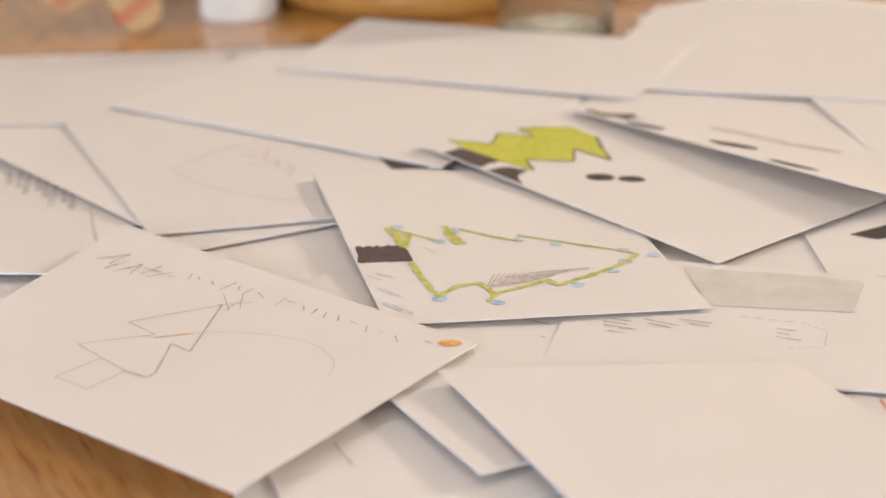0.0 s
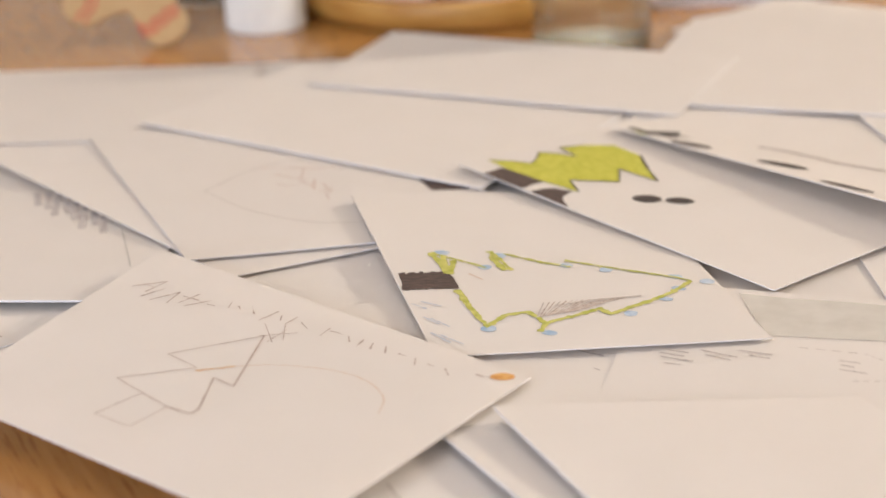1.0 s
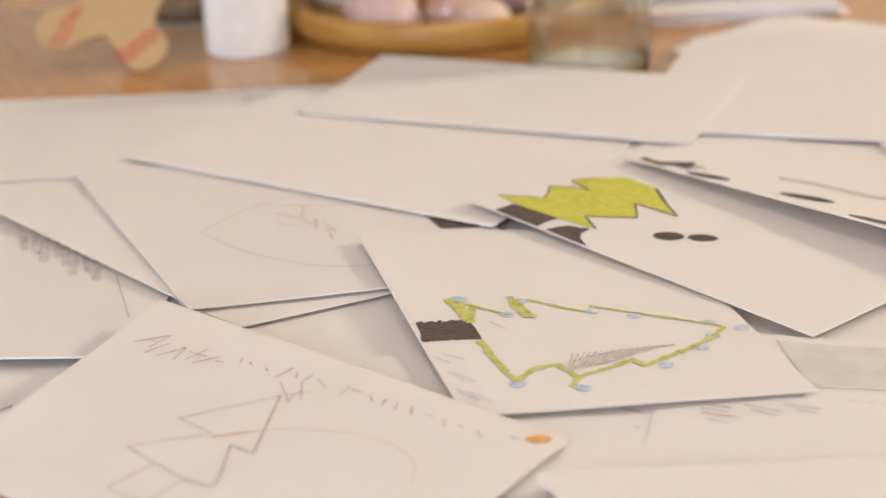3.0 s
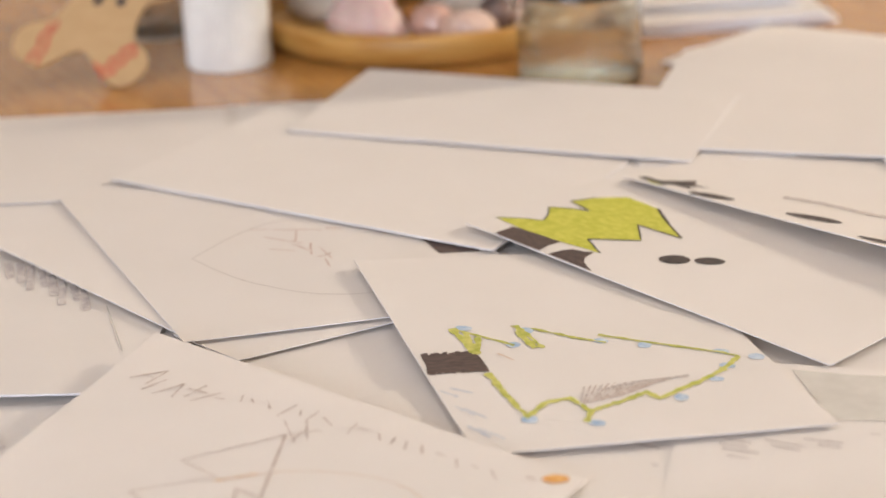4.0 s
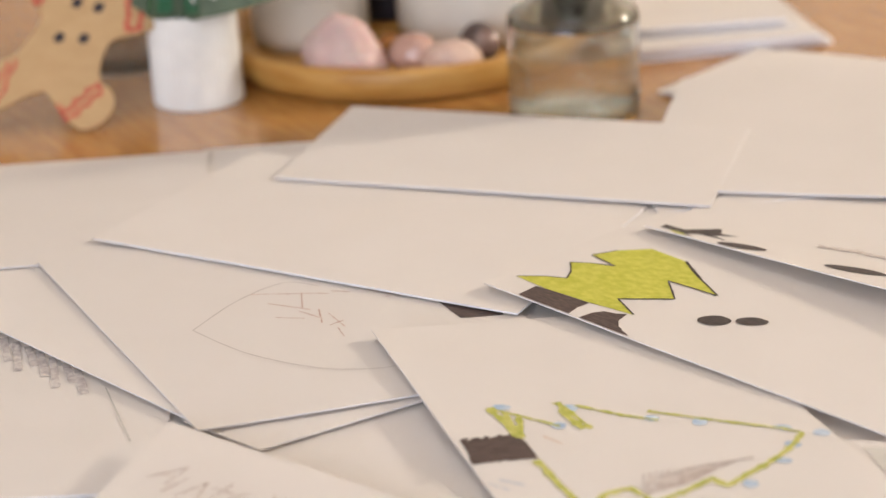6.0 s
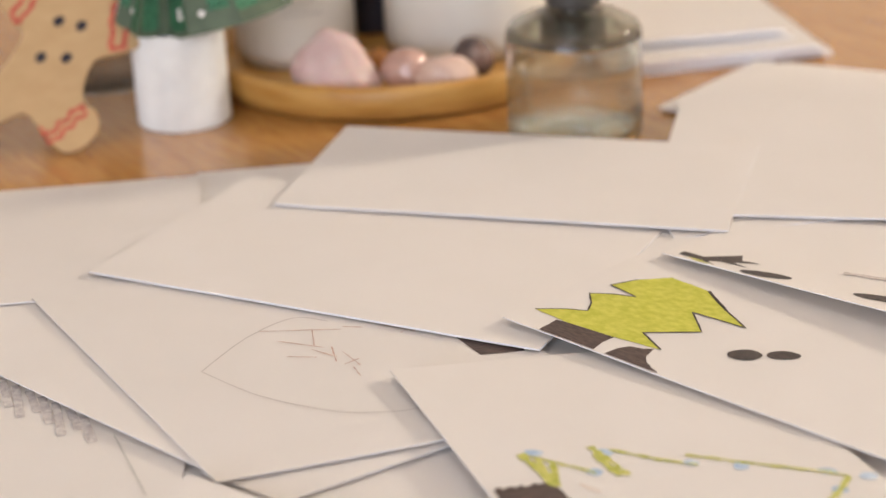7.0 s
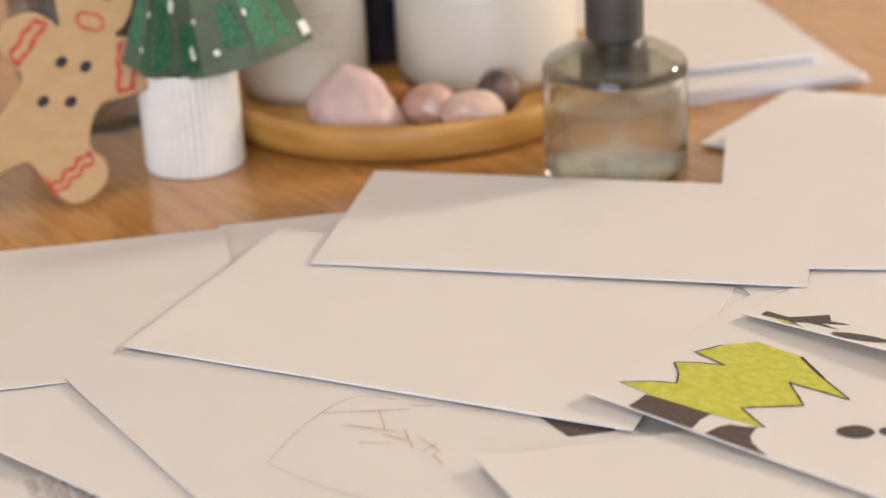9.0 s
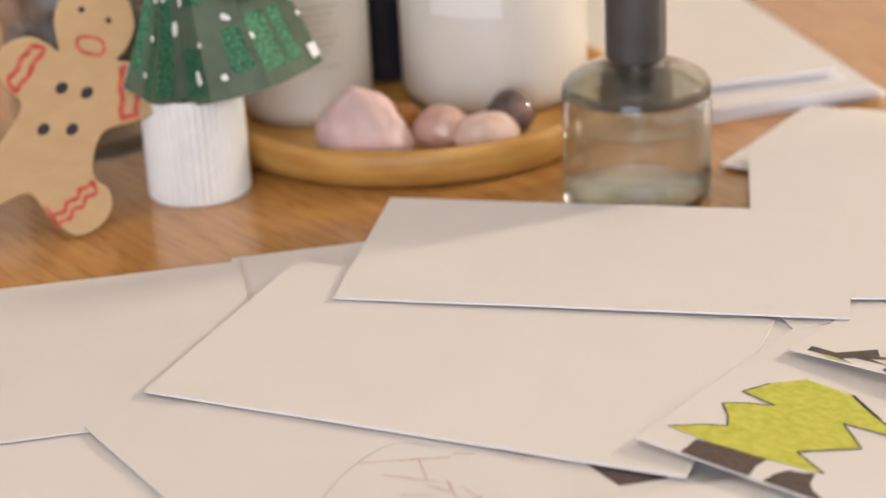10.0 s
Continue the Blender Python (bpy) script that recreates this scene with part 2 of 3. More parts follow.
def wall_with_hole(name, along, fixed, thick, a0, a1, h0, h1, w0, w1):
    """A wall on the plane along='x' or 'y' with one window hole."""
    bm = bmesh.new()
    for p, q, r, s in ((a0, -0.80, h0, 1.80), (h1, -0.80, a1, 1.80), (h0, -0.80, h1, w0), (h0, w1, h1, 1.80)):
        b = box(fixed, p, q, fixed + thick, r, s) if along == "y" else box(p, fixed, q, r, fixed + thick, s)
        me = bpy.data.meshes.new("piece")
        b.to_mesh(me)
        b.free()
        bm.from_mesh(me)
        bpy.data.meshes.remove(me)
    return setting(name, bm, wall_mat, "plain beige wall with a window opening", "wall")


wall_with_hole("wall_east", "y", 3.4, 0.1, -2.6, 2.5, 0.4, 1.7, 0.55, 1.65)
wall_with_hole("wall_south", "x", -2.7, 0.1, -2.3, 3.5, -1.4, 0.2, 0.15, 1.40)

table = tagged(new("table"), "oak dining table with a satin varnished grain", "table")
TOP = (-1.15, -0.62, 1.15, 0.82)
part("tabletop", box(TOP[0], TOP[1], -0.035, TOP[2], TOP[3], 0.0, 0.004), oak_mat, table)
for lx in (TOP[0] + 0.06, TOP[2] - 0.13):
    for ly in (TOP[1] + 0.06, TOP[3] - 0.13):
        part("leg", box(lx, ly, -0.75, lx + 0.07, ly + 0.07, -0.037, 0.003), oak_mat, table)


# ---- sheets of paper and envelopes ----
class Sheet:
    """A rectangle of paper: its lower-left corner, turn, length, width and the heights of its corners."""

    def __init__(self, x, y, turn, length, width, heights, bow=0.0, curl=0.0, seed=0, skew=0.0, trim=0.0, shift=0.0, taper=0.0, cut=0.0):
        self.x, self.y, self.turn, self.length, self.width, self.h = x, y, turn, length, width, heights
        self.bow, self.curl, self.seed, self.skew, self.trim, self.shift, self.taper, self.cut = bow, curl, seed, skew, trim, shift, taper, cut

    def z(self, u, v):
        q, r = (u - self.skew * v) / self.length, v / self.width
        h = self.h
        z = (h[0] * (1 - q) + h[1] * q) * (1 - r) + (h[3] * (1 - q) + h[2] * q) * r
        z += self.bow * math.sin(math.pi * min(max(q, 0), 1)) * math.sin(math.pi * min(max(r, 0), 1))
        z += self.curl * (1 - min(max(r, 0), 1)) ** 6
        return z + 0.00025 * noise.noise(Vector((u * 18, v * 18, self.seed * 7.3)))

    def leaf(self, name, thick, drop):
        """One leaf of paper, drop below the sheet's face."""
        nu, nv = 26, 18
        verts, faces, idx = [], [], []
        top, bottom, rim = {}, {}, {}
        for i in range(nu + 1):
            for j in range(nv + 1):
                low = self.trim * (min(1.0, i / nu * self.taper) if self.taper else 1.0)
                v = low + (self.width - low) * j / nv
                u = self.length * i / nu + self.skew * v + self.cut * (1 - v / self.width) * (1 - i / nu)
                z = self.z(u, v) - drop
                top[i, j] = len(verts)
                verts.append((u, v, z))
                bottom[i, j] = len(verts)
                verts.append((u, v, z - thick))

        def edge(k):
            if k not in rim:
                rim[k] = len(verts)
                verts.append(verts[k])
            return rim[k]

        for i in range(nu):
            for j in range(nv):
                faces.append((top[i, j], top[i + 1, j], top[i + 1, j + 1], top[i, j + 1]))
                faces.append((bottom[i, j], bottom[i, j + 1], bottom[i + 1, j + 1], bottom[i + 1, j]))
                idx += [0, 0]
        for i in range(nu):
            for j, f in ((0, 1), (nv, -1)):
                q = (edge(top[i, j]), edge(bottom[i, j]), edge(bottom[i + 1, j]), edge(top[i + 1, j]))
                faces.append(q[::f])
                idx.append(1)
        for j in range(nv):
            for i, f in ((0, -1), (nu, 1)):
                q = (edge(top[i, j]), edge(bottom[i, j]), edge(bottom[i, j + 1]), edge(top[i, j + 1]))
                faces.append(q[::f])
                idx.append(1)
        return link_mesh(name, verts, faces, [paper, paper_edge], self.ob, True, idx)

    def build(self, name, label, category, group="", thick=0.0004):
        self.ob = new(name)
        self.ob.matrix_world = pose(self.x, self.y, 0, 0, 0, self.turn)
        if category == "envelope":
            self.leaf("front_panel", thick, 0.0)
            self.leaf("back_panel", thick, thick + 0.00006)
        else:
            self.leaf("leaf", thick, 0.0)
        tagged(self.ob, label, category, group)
        return self

    def fill(self, name, mat, pts, label="", lift=0.0002, cuts=3):
        """A filled, drawn patch with its outline in millimetres on the sheet."""
        bm = bmesh.new()
        vs = [bm.verts.new((x / 1000 + self.shift, y / 1000, 0)) for x, y in pts]
        es = [bm.edges.new((a, b)) for a, b in zip(vs, vs[1:] + vs[:1])]
        bmesh.ops.triangle_fill(bm, edges=es, use_beauty=True)
        bmesh.ops.subdivide_edges(bm, edges=bm.edges[:], cuts=cuts, use_grid_fill=True)
        for v in bm.verts:
            wob = 0.0003 * noise.noise(Vector((v.co.x * 400, v.co.y * 400, 3.1))) if v.is_boundary else 0
            v.co.x += wob
            v.co.y += wob
            v.co.z = self.z(v.co.x, v.co.y) + lift
        bmesh.ops.recalc_face_normals(bm, faces=bm.faces[:])
        if bm.faces and sum(f.normal.z for f in bm.faces) < 0:
            bmesh.ops.reverse_faces(bm, faces=bm.faces[:])
        me = bpy.data.meshes.new(name)
        bm.to_mesh(me)
        bm.free()
        me.materials.append(mat)
        ob = new(name, me)
        ob.parent = self.ob
        return tagged(ob, label) if label else ob

    def oval(self, name, mat, cx, cy, rx, ry, turn=0.0, label=""):
        c, s = math.cos(radians(turn)), math.sin(radians(turn))
        pts = []
        for k in range(20):
            a = 2 * math.pi * k / 20
            w = 1 + 0.10 * noise.noise(Vector((cx + math.cos(a), cy + math.sin(a), 1.7)))
            px, py = rx * math.cos(a) * w, ry * math.sin(a) * w
            pts.append((cx + px * c - py * s, cy + px * s + py * c))
        return self.fill(name, mat, pts, label, 0.00026, 1)

    def stroke(self, name, mat, pts, wide=0.5, label="", rough=0.25, lift=0.0003):
        """A drawn line of the given width, through points in millimetres on the sheet."""
        pts = [(x + self.shift * 1000, y) for x, y in pts]
        line = []
        for (ax, ay), (bx, by) in zip(pts, pts[1:]):
            n = max(2, int(math.hypot(bx - ax, by - ay) / 1.5))
            line += [(ax + (bx - ax) * k / n, ay + (by - ay) * k / n) for k in range(n)]
        line.append(pts[-1])
        verts, faces = [], []
        for k, (x, y) in enumerate(line):
            x2, y2 = line[min(k + 1, len(line) - 1)]
            x1, y1 = line[max(k - 1, 0)]
            d = Vector((x2 - x1, y2 - y1))
            d = d.normalized() if d.length > 1e-6 else Vector((1, 0))
            w = wide / 2 * (1 + 2 * rough * noise.noise(Vector((x * 0.6, y * 0.6, wide))))
            off = 0.5 * rough * wide * noise.noise(Vector((x * 0.2, y * 0.2, 9.0)))
            for s in (1, -1):
                px, py = (x - d.y * (w * s + off)) / 1000, (y + d.x * (w * s + off)) / 1000
                verts.append((px, py, self.z(px, py) + lift))
            if k:
                faces.append((2 * k - 2, 2 * k - 1, 2 * k + 1, 2 * k))
        ob = link_mesh(name, verts, faces, mat, self.ob)
        return tagged(ob, label) if label else ob


LOOSE = "papers spread over the table"
A5 = (0.210, 0.148)

# lowest sheets, lying flat on the wood
Sheet(-0.006, -0.272, -35, 0.215, 0.148, (0.003,) * 4, seed=1).build("paper_sheet", "plain white paper sheet low in the spread pile", "paper", LOOSE)
Sheet(-0.20, -0.42, 8, 0.235, 0.148, (0.001,) * 4, seed=2).build("paper_sheet", "plain white paper sheet flat on the oak table", "paper", LOOSE)
Sheet(0.165, -0.625, 20, 0.25, 0.148, (0.001,) * 4, seed=3).build("paper_sheet", "plain white paper sheet flat on the oak table", "paper", LOOSE)
Sheet(0.20, -0.32, -20, 0.30, 0.2, (0.0008,) * 4, seed=4).build("paper_sheet", "plain white paper sheet under other drawings", "paper", LOOSE)
Sheet(0.0, -0.11, -12, 0.22, 0.130, (0.0025,) * 4, seed=5).build("paper_sheet", "plain white paper sheet buried in the pile", "paper", LOOSE)
Sheet(-0.23, -0.25, 4, 0.21, 0.148, (0.0018,) * 4, seed=31).build("paper_sheet", "plain white paper sheet flat on the oak table", "paper", LOOSE)

Sheet(0.095, -0.245, 12, 0.115, 0.125, (0.0040,) * 4, seed=33).build("paper_sheet", "plain white paper sheet buried in the pile", "paper", LOOSE)
Sheet(0.184, -0.118, 5, 0.080, 0.085, (0.0068,) * 4, seed=34).build("paper_sheet", "plain white paper sheet buried in the pile", "paper", LOOSE)

margin = Sheet(0.28, -0.55, -20, 0.20, 0.148, (0.0016,) * 4, seed=6).build("paper_sheet", "white paper sheet with a red drawn line", "paper", LOOSE)
margin.stroke("red_line", red_ink, [(12, 146), (24, 128), (40, 112)], 1.0)

torn = Sheet(0.10, -0.39, -8, 0.118, 0.11, (0.0036,) * 4, seed=7).build("paper_sheet", "white paper sheet with unreadable grey printed lines", "paper", LOOSE)
for k, (ax, ay, bx, by) in enumerate(((86, 50, 99, 46), (98, 52, 110, 48), (90, 44, 104, 40), (99, 40, 111, 35))):
    torn.stroke("print_bar", print_grey, [(ax, ay), (bx, by)], 0.9, rough=0.6)

scrap = Sheet(-0.1028, -0.429, 45, 0.110, 0.20, (0.002,) * 4, seed=8).build("paper_sheet", "white paper sheet with a small pencil mark", "paper", LOOSE)
scrap.stroke("pencil_mark", pencil, [(98, 10), (106, 22), (108, 9)], 0.7)

lower = Sheet(0.150, -0.533, 25, 0.20, 0.148, (0.0025,) * 4, seed=9).build("paper_sheet", "white paper sheet with one short pencil stroke", "paper", LOOSE)
lower.stroke("pencil_mark", faint_pencil, [(27, 64), (28, 52), (29, 44)], 0.8)

Sheet(0.2037, -0.4937, 35, 0.10, 0.20, (0.0080, 0.003, 0.003, 0.006), 0.0, seed=10).build("envelope", "plain white envelope half under other papers", "envelope", LOOSE)

back_left = Sheet(-0.001, -0.0799, 7, 0.13, 0.148, (0.003, 0.003, 0.003, 0.003), seed=11).build("paper_sheet", "plain white sheet under blank envelopes", "paper", LOOSE)

printed = Sheet(-0.20, -0.322, 2, 0.215, 0.148, (0.006, 0.006, 0.003, 0.003), seed=12).build("envelope", "white envelope with grey unreadable printed bars", "envelope", LOOSE)
for k in range(8):
    u = 128 + 6.2 * k
    v = 152 - 6.0 * k
    printed.stroke("print_bar", print_mid, [(u, min(v, 145)), (u + 7, min(v, 145) - 20 - 5 * (k % 3))], 3.4, rough=0.15)
printed.stroke("fold_line", print_pale, [(186, 90), (203, 40)], 0.6)

letter = Sheet(0.2135, -0.408, -8, 0.220, 0.126, (0.0044, 0.0032, 0.0018, 0.0046), seed=13, trim=0.0125, taper=1.8).build("envelope", "white window envelope with pale grey panel and printed lines", "envelope", LOOSE)
letter.fill("grey_panel", print_pale, [(38, 121), (60, 119.5), (84, 120.5), (111, 119), (114, 116), (112.5, 85), (54, 80)])
for ax, ay, bx, by in ((17, 59, 27, 57.5), (16, 55.5, 26, 54), (17, 52, 30, 50), (19, 47, 27, 45.5), (31, 61, 46, 57), (34, 57, 44, 54), (45, 63.5, 59, 62), (50, 60, 58, 58.5), (84, 62, 92, 61), (85, 58, 90, 57), (85, 54, 95, 52)):
    letter.stroke("print_bar", print_grey, [(ax, ay), (bx, by)], 0.7, rough=0.4)
for ax, ay, bx, by in ((68, 71, 93, 70), (93, 70, 104, 63), (104, 63, 104, 48), (104, 47, 89, 44)):
    for q in range(4):
        f0, f1 = q / 4, q / 4 + 0.14
        letter.stroke("stamp_dash", faint_pencil, [(ax + (bx - ax) * f0, ay + (by - ay) * f0), (ax + (bx - ax) * f1, ay + (by - ay) * f1)], 0.5)

Sheet(0.1795, -0.4215, -59, 0.220, 0.1276, (0.0125, 0.0080, 0.0066, 0.0052), 0.0, seed=14, skew=0.33).build("envelope", "blank white envelope with its slanted flap open", "envelope", LOOSE)

Sheet(-0.13, -0.117, -43.6, 0.210, 0.148, (0.0063, 0.0070, 0.0064, 0.0061), seed=15).build("paper_sheet", "blank white folded sheet over a printed envelope", "paper", LOOSE)
Sheet(-0.212, -0.1167, 6, 0.214, 0.155, (0.0075, 0.0075, 0.0045, 0.0045), seed=16).build("paper_sheet", "blank white sheet beside the gingerbread cut-out", "paper", LOOSE)
Sheet(0.0508, -0.2835, 31, 0.130, 0.036, (0.0050, 0.0060, 0.0055, 0.0062), seed=17, skew=-0.42).build("paper_sheet", "blank lower leaf of a folded white card", "paper", LOOSE)
# filler leaf added inside the heart card's outline, thins the shade under its edge
Sheet(0.0315, -0.2665, 17, 0.140, 0.180, (0.0071, 0.0063, 0.0056, 0.0066), seed=35, skew=-0.227).build("paper_sheet", "added hidden white leaf filling the dark gap under a card", "paper", LOOSE)

heart = Sheet(0.0265, -0.2720, 17, 0.158, 0.194, (0.0078, 0.0072, 0.007, 0.0080), seed=18, skew=-0.227).build("drawing", "white folded card with a faint pencil heart", "drawing", LOOSE)


def on_heart(pts):
    """Points laid out along the card's slanted side, in the card's own millimetres."""
    c, s = math.cos(radians(9)), math.sin(radians(9))
    return [(x * c - y * s, x * s + y * c) for x, y in pts]


heart.stroke("heart_line", faint_pencil, on_heart(spline([(26, 88), (53, 108.6), (77, 117), (89, 106)], 6, False)), 0.5)
heart.stroke("heart_line", faint_pencil, on_heart(spline([(26, 88), (38, 56), (56.6, 30), (71.6, 19), (87, 14), (110, 16)], 6, False)), 0.42)
# a pencilled word, as one thin bar a letter
for ax, ay, bx, by in ((63, 99, 77, 83), (80, 103, 74, 86), (61, 83, 71, 76), (72, 84, 78, 72), (80, 82, 76, 68), (82, 76, 83, 60), (78, 64, 85, 66), (80, 60, 79, 51), (60, 112, 90, 96), (92, 98, 99, 93), (106, 92, 116, 78), (110, 80, 117, 82)):
    heart.stroke("writing_bar", rust_pencil, on_heart([(ax, ay), (bx, by)]), 0.45, rough=0.5)
heart.fill("brown_patch", brown_ink, [(114, 92), (116.8, 80), (120, 63.5), (138, 60.5), (136.5, 90)], cuts=1)

# drawing of an outlined tree in marker
tree_card = Sheet(0.1531, -0.3748, 12, 0.132, 0.190, (0.008, 0.0062, 0.0048, 0.0115), seed=19, skew=-0.144, trim=0.0045, shift=-0.0028).build("drawing", "white card with a tree outlined in olive marker", "drawing", LOOSE)
tree_card.fill("trunk_patch", brown_ink, [(-7.5, 89), (3, 88.2), (13, 90.4), (15.6, 82), (17, 70), (6, 71.4), (-6.5, 72.5), (-6.8, 81)], "dark brown marker trunk", cuts=2)
r4 = random.Random(3)
for k in range(13):
    u = -6.5 + 1.65 * k
    tree_card.stroke("trunk_edge", brown_ink, [(u, 85), (u + r4.uniform(-0.5, 1.0), 89.0 + r4.uniform(0, 1.6))], r4.uniform(1.2, 2.4), rough=0.5, lift=0.00022)
    tree_card.stroke("trunk_edge", brown_ink, [(u, 76), (u + r4.uniform(-0.5, 1.0), 71.8 - r4.uniform(0, 1.4))], r4.uniform(1.2, 2.4), rough=0.5, lift=0.00022)


def marker_line(pts, wide):
    """A felt-tip line gone over twice, with a wandering second pass."""
    tree_card.stroke("tree_line", olive_ink, pts, wide * 0.8, rough=0.45)
    r3 = random.Random(int(pts[0][0] * 10))
    tree_card.stroke("tree_line", pale_olive, [(x + r3.uniform(-0.9, 0.9), y + r3.uniform(-0.9, 0.9)) for x, y in pts], wide * 0.75, rough=0.6, lift=0.00024)


marker_line([(9.7, 110), (19.6, 101.8), (30.2, 92.4)], 1.5)
marker_line([(8, 112), (11, 100), (13, 88)], 3.0)
marker_line([(12.5, 108), (13, 98), (14, 88)], 2.6)
marker_line([(17, 102), (15.8, 95), (14, 87)], 3.0)
marker_line([(34.2, 111.5), (35.2, 99), (38, 88.5)], 3.0)
marker_line([(35, 108), (38.5, 97), (41, 88)], 2.2)
marker_line([(39.8, 107.7), (54.5, 96.5), (66.5, 89.4)], 1.9)
marker_line([(64.9, 97.5), (85.7, 85.4), (109.1, 72.6), (114.5, 68.2)], 1.8)
marker_line([(114.5, 68.2), (104.3, 56), (92.1, 47.4), (75.3, 36.2), (71.5, 42.3), (60.4, 35.9), (48.7, 30.1), (45.2, 22)], 2.8)
marker_line([(48.3, 30.2), (43, 42.2), (34.2, 40), (24.8, 29.5), (20, 48.1), (16.2, 68.8)], 2.8)
for k, (px, py) in enumerate(((12.6, 111.8), (37.2, 106), (64.7, 91.3), (81, 84.6), (108.8, 73.7), (121.2, 66.7), (107.8, 60.4), (83.6, 35.8), (48.6, 20.6), (25, 27.3), (100.3, 49.5), (30, 93))):
    tree_card.oval("blue_dot", blue_ink, px, py, 3.4 - 0.2 * (k % 4), 2.2 + 0.6 * (k % 2), -25)
for k in range(16):
    f = k / 15
    tree_card.stroke("pencil_hatch", pencil if k % 3 else faint_pencil, [(45.5 + 17 * f, 36 + 5 * f), (50 + 36 * f, 51 + 3.0 * f)], 0.5, rough=0.6)
tree_card.stroke("pencil_hatch", faint_pencil, [(54, 47), (71, 52), (91, 54)], 1.0, rough=0.6)
tree_card.stroke("pencil_hatch", pale_orange, [(22.4, 86), (27.7, 78.7)], 0.7)
for ax, ay, bx, by in ((-4, 56, 2, 50), (0, 58, 8, 52), (0, 42, 6, 34), (3, 40, 10, 31), (2, 26, 9, 16), (5, 24, 14, 14)):
    tree_card.stroke("writing_bar", pale_blue, [(ax, ay), (bx, by)], 0.9, rough=0.5)

# blank envelope across the middle
Sheet(-0.051, -0.0755, -27.2, 0.222, 0.137, (0.0095, 0.0090, 0.0080, 0.0083), 0.0, seed=20).build("envelope", "blank white long envelope", "envelope", LOOSE)

# lime tree drawing
lime = Sheet(0.1326, -0.152, -43, 0.205, 0.148, (0.0125, 0.0052, 0.0055, 0.0072), seed=21).build("drawing", "white card with a lime green marker tree drawing", "drawing", LOOSE)
LIME = [(5, 15), (14.6, 23.9), (22.3, 28.2), (18, 36), (11.4, 43), (19.2, 48.9), (28.5, 53.2), (12.6, 56), (17.6, 68), (27.2, 79.9), (47.7, 78.4), (52.2, 75.2), (64.9, 66.4), (80.6, 57.4), (55.3, 56), (69.4, 42.6), (52, 26.4), (67, 18.3), (46.3, 15.2), (24.1, 13.6)]
lime.fill("tree_patch", lime_ink, LIME, "lime green marker tree")
lime.stroke("tree_outline", ink, LIME[:9], 0.7)
lime.stroke("tree_outline", ink, LIME[10:18], 0.8)
lime.stroke("tree_outline", ink, LIME[10:13], 1.3)
lime.fill("trunk_patch", brown_ink, [(19, 0.6), (18.5, 12.6), (24.1, 13.6), (46.3, 15), (45.6, 8), (47, 0.6)], "dark brown marker trunk")
lime.fill("trunk_patch", brown_ink, [(52.5, 0.6), (53.5, 8), (56, 12.6), (61, 14.2), (64.6, 17), (66, 10), (69.5, 5.5), (78.5, 0.7)], "dark brown marker trunk")
lime.oval("black_dot", ink, 94.3, 36.4, 7.0, 4.8, 43)
lime.oval("black_dot", ink, 106.1, 45.9, 6.4, 4.0, 43)

# drawing with dark spikes and ovals
spiky = Sheet(0.205, -0.0905, -43.6, 0.210, 0.148, (0.0090, 0.0140, 0.0085, 0.0070), curl=0.0032, seed=22).build("drawing", "white card with black marker spikes and ovals", "drawing", LOOSE)
spiky.fill("spike_patch", ink, [(6, 9), (17, 8.2), (28.5, 21), (32.6, 14.8), (41, 16.5), (31, 10.3), (41, 8), (26, 7.6), (21.9, 4.1), (28, 0.8), (19.6, 3.5), (6.6, 3.6)], "black marker spikes", cuts=1)
spiky.fill("yellow_patch", olive_ink, [(12, 3.6), (20, 3.4), (24, 1.2), (18, 0.8)], cuts=1)
spiky.oval("black_dot", ink, 51, 6, 11.5, 3.6, 15)
spiky.oval("black_dot", ink, 104.5, 13.4, 13.5, 3.6, 14)
spiky.oval("black_dot", ink, 150, 6.0, 15, 2.4, 7)
spiky.stroke("grey_band", faint_pencil, [(74, 30), (91, 35), (119, 37), (147, 44)], 3.0, rough=0.4)

Sheet(0.362, -0.171, 16, 0.20, 0.11, (0.0115, 0.011, 0.010, 0.0105), seed=23).build("envelope", "blank white envelope over a black marker drawing", "envelope", LOOSE)
Sheet(0.2140, -0.0645, 8.7, 0.080, 0.12, (0.0082, 0.0090, 0.006, 0.006), seed=24).build("paper_sheet", "blank white sheet between two envelopes", "paper", LOOSE)
Sheet(0.2295, 0.1405, -40, 0.22, 0.105, (0.003, 0.003, 0.003, 0.003), seed=25).build("envelope", "blank white envelope flat on the oak table", "envelope", LOOSE)
open_envelope = Sheet(0.2043, -0.036, -12.5, 0.240, 0.179, (0.0100, 0.0125, 0.011, 0.0105), seed=26).build("envelope", "blank white envelope with its flap open beside the glass bottle", "envelope", LOOSE)
open_envelope.fill("flap", paper, [(0, 178), (24, 203), (48, 238), (54, 241), (150, 214), (238, 178)], cuts=4)
Sheet(0.31, -0.075, -4, 0.21, 0.13, (0.0045, 0.0045, 0.004, 0.004), seed=29).build("paper_sheet", "plain white paper sheet buried in the pile", "paper", LOOSE)
dark_corner = Sheet(0.33, -0.30, 10, 0.15, 0.10, (0.0019,) * 4, seed=28).build("drawing", "white card with a black marker patch", "drawing", LOOSE)
dark_corner.fill("black_patch", ink, [(20, 50), (44, 62), (48, 46), (30, 42)], cuts=1)

# long envelope on top
Sheet(0.027, -0.002, -16.3, 0.220, 0.112, (0.0102, 0.0104, 0.0118, 0.0122), 0.0003, seed=27).build("envelope", "blank white long envelope on top of the pile", "envelope", LOOSE)

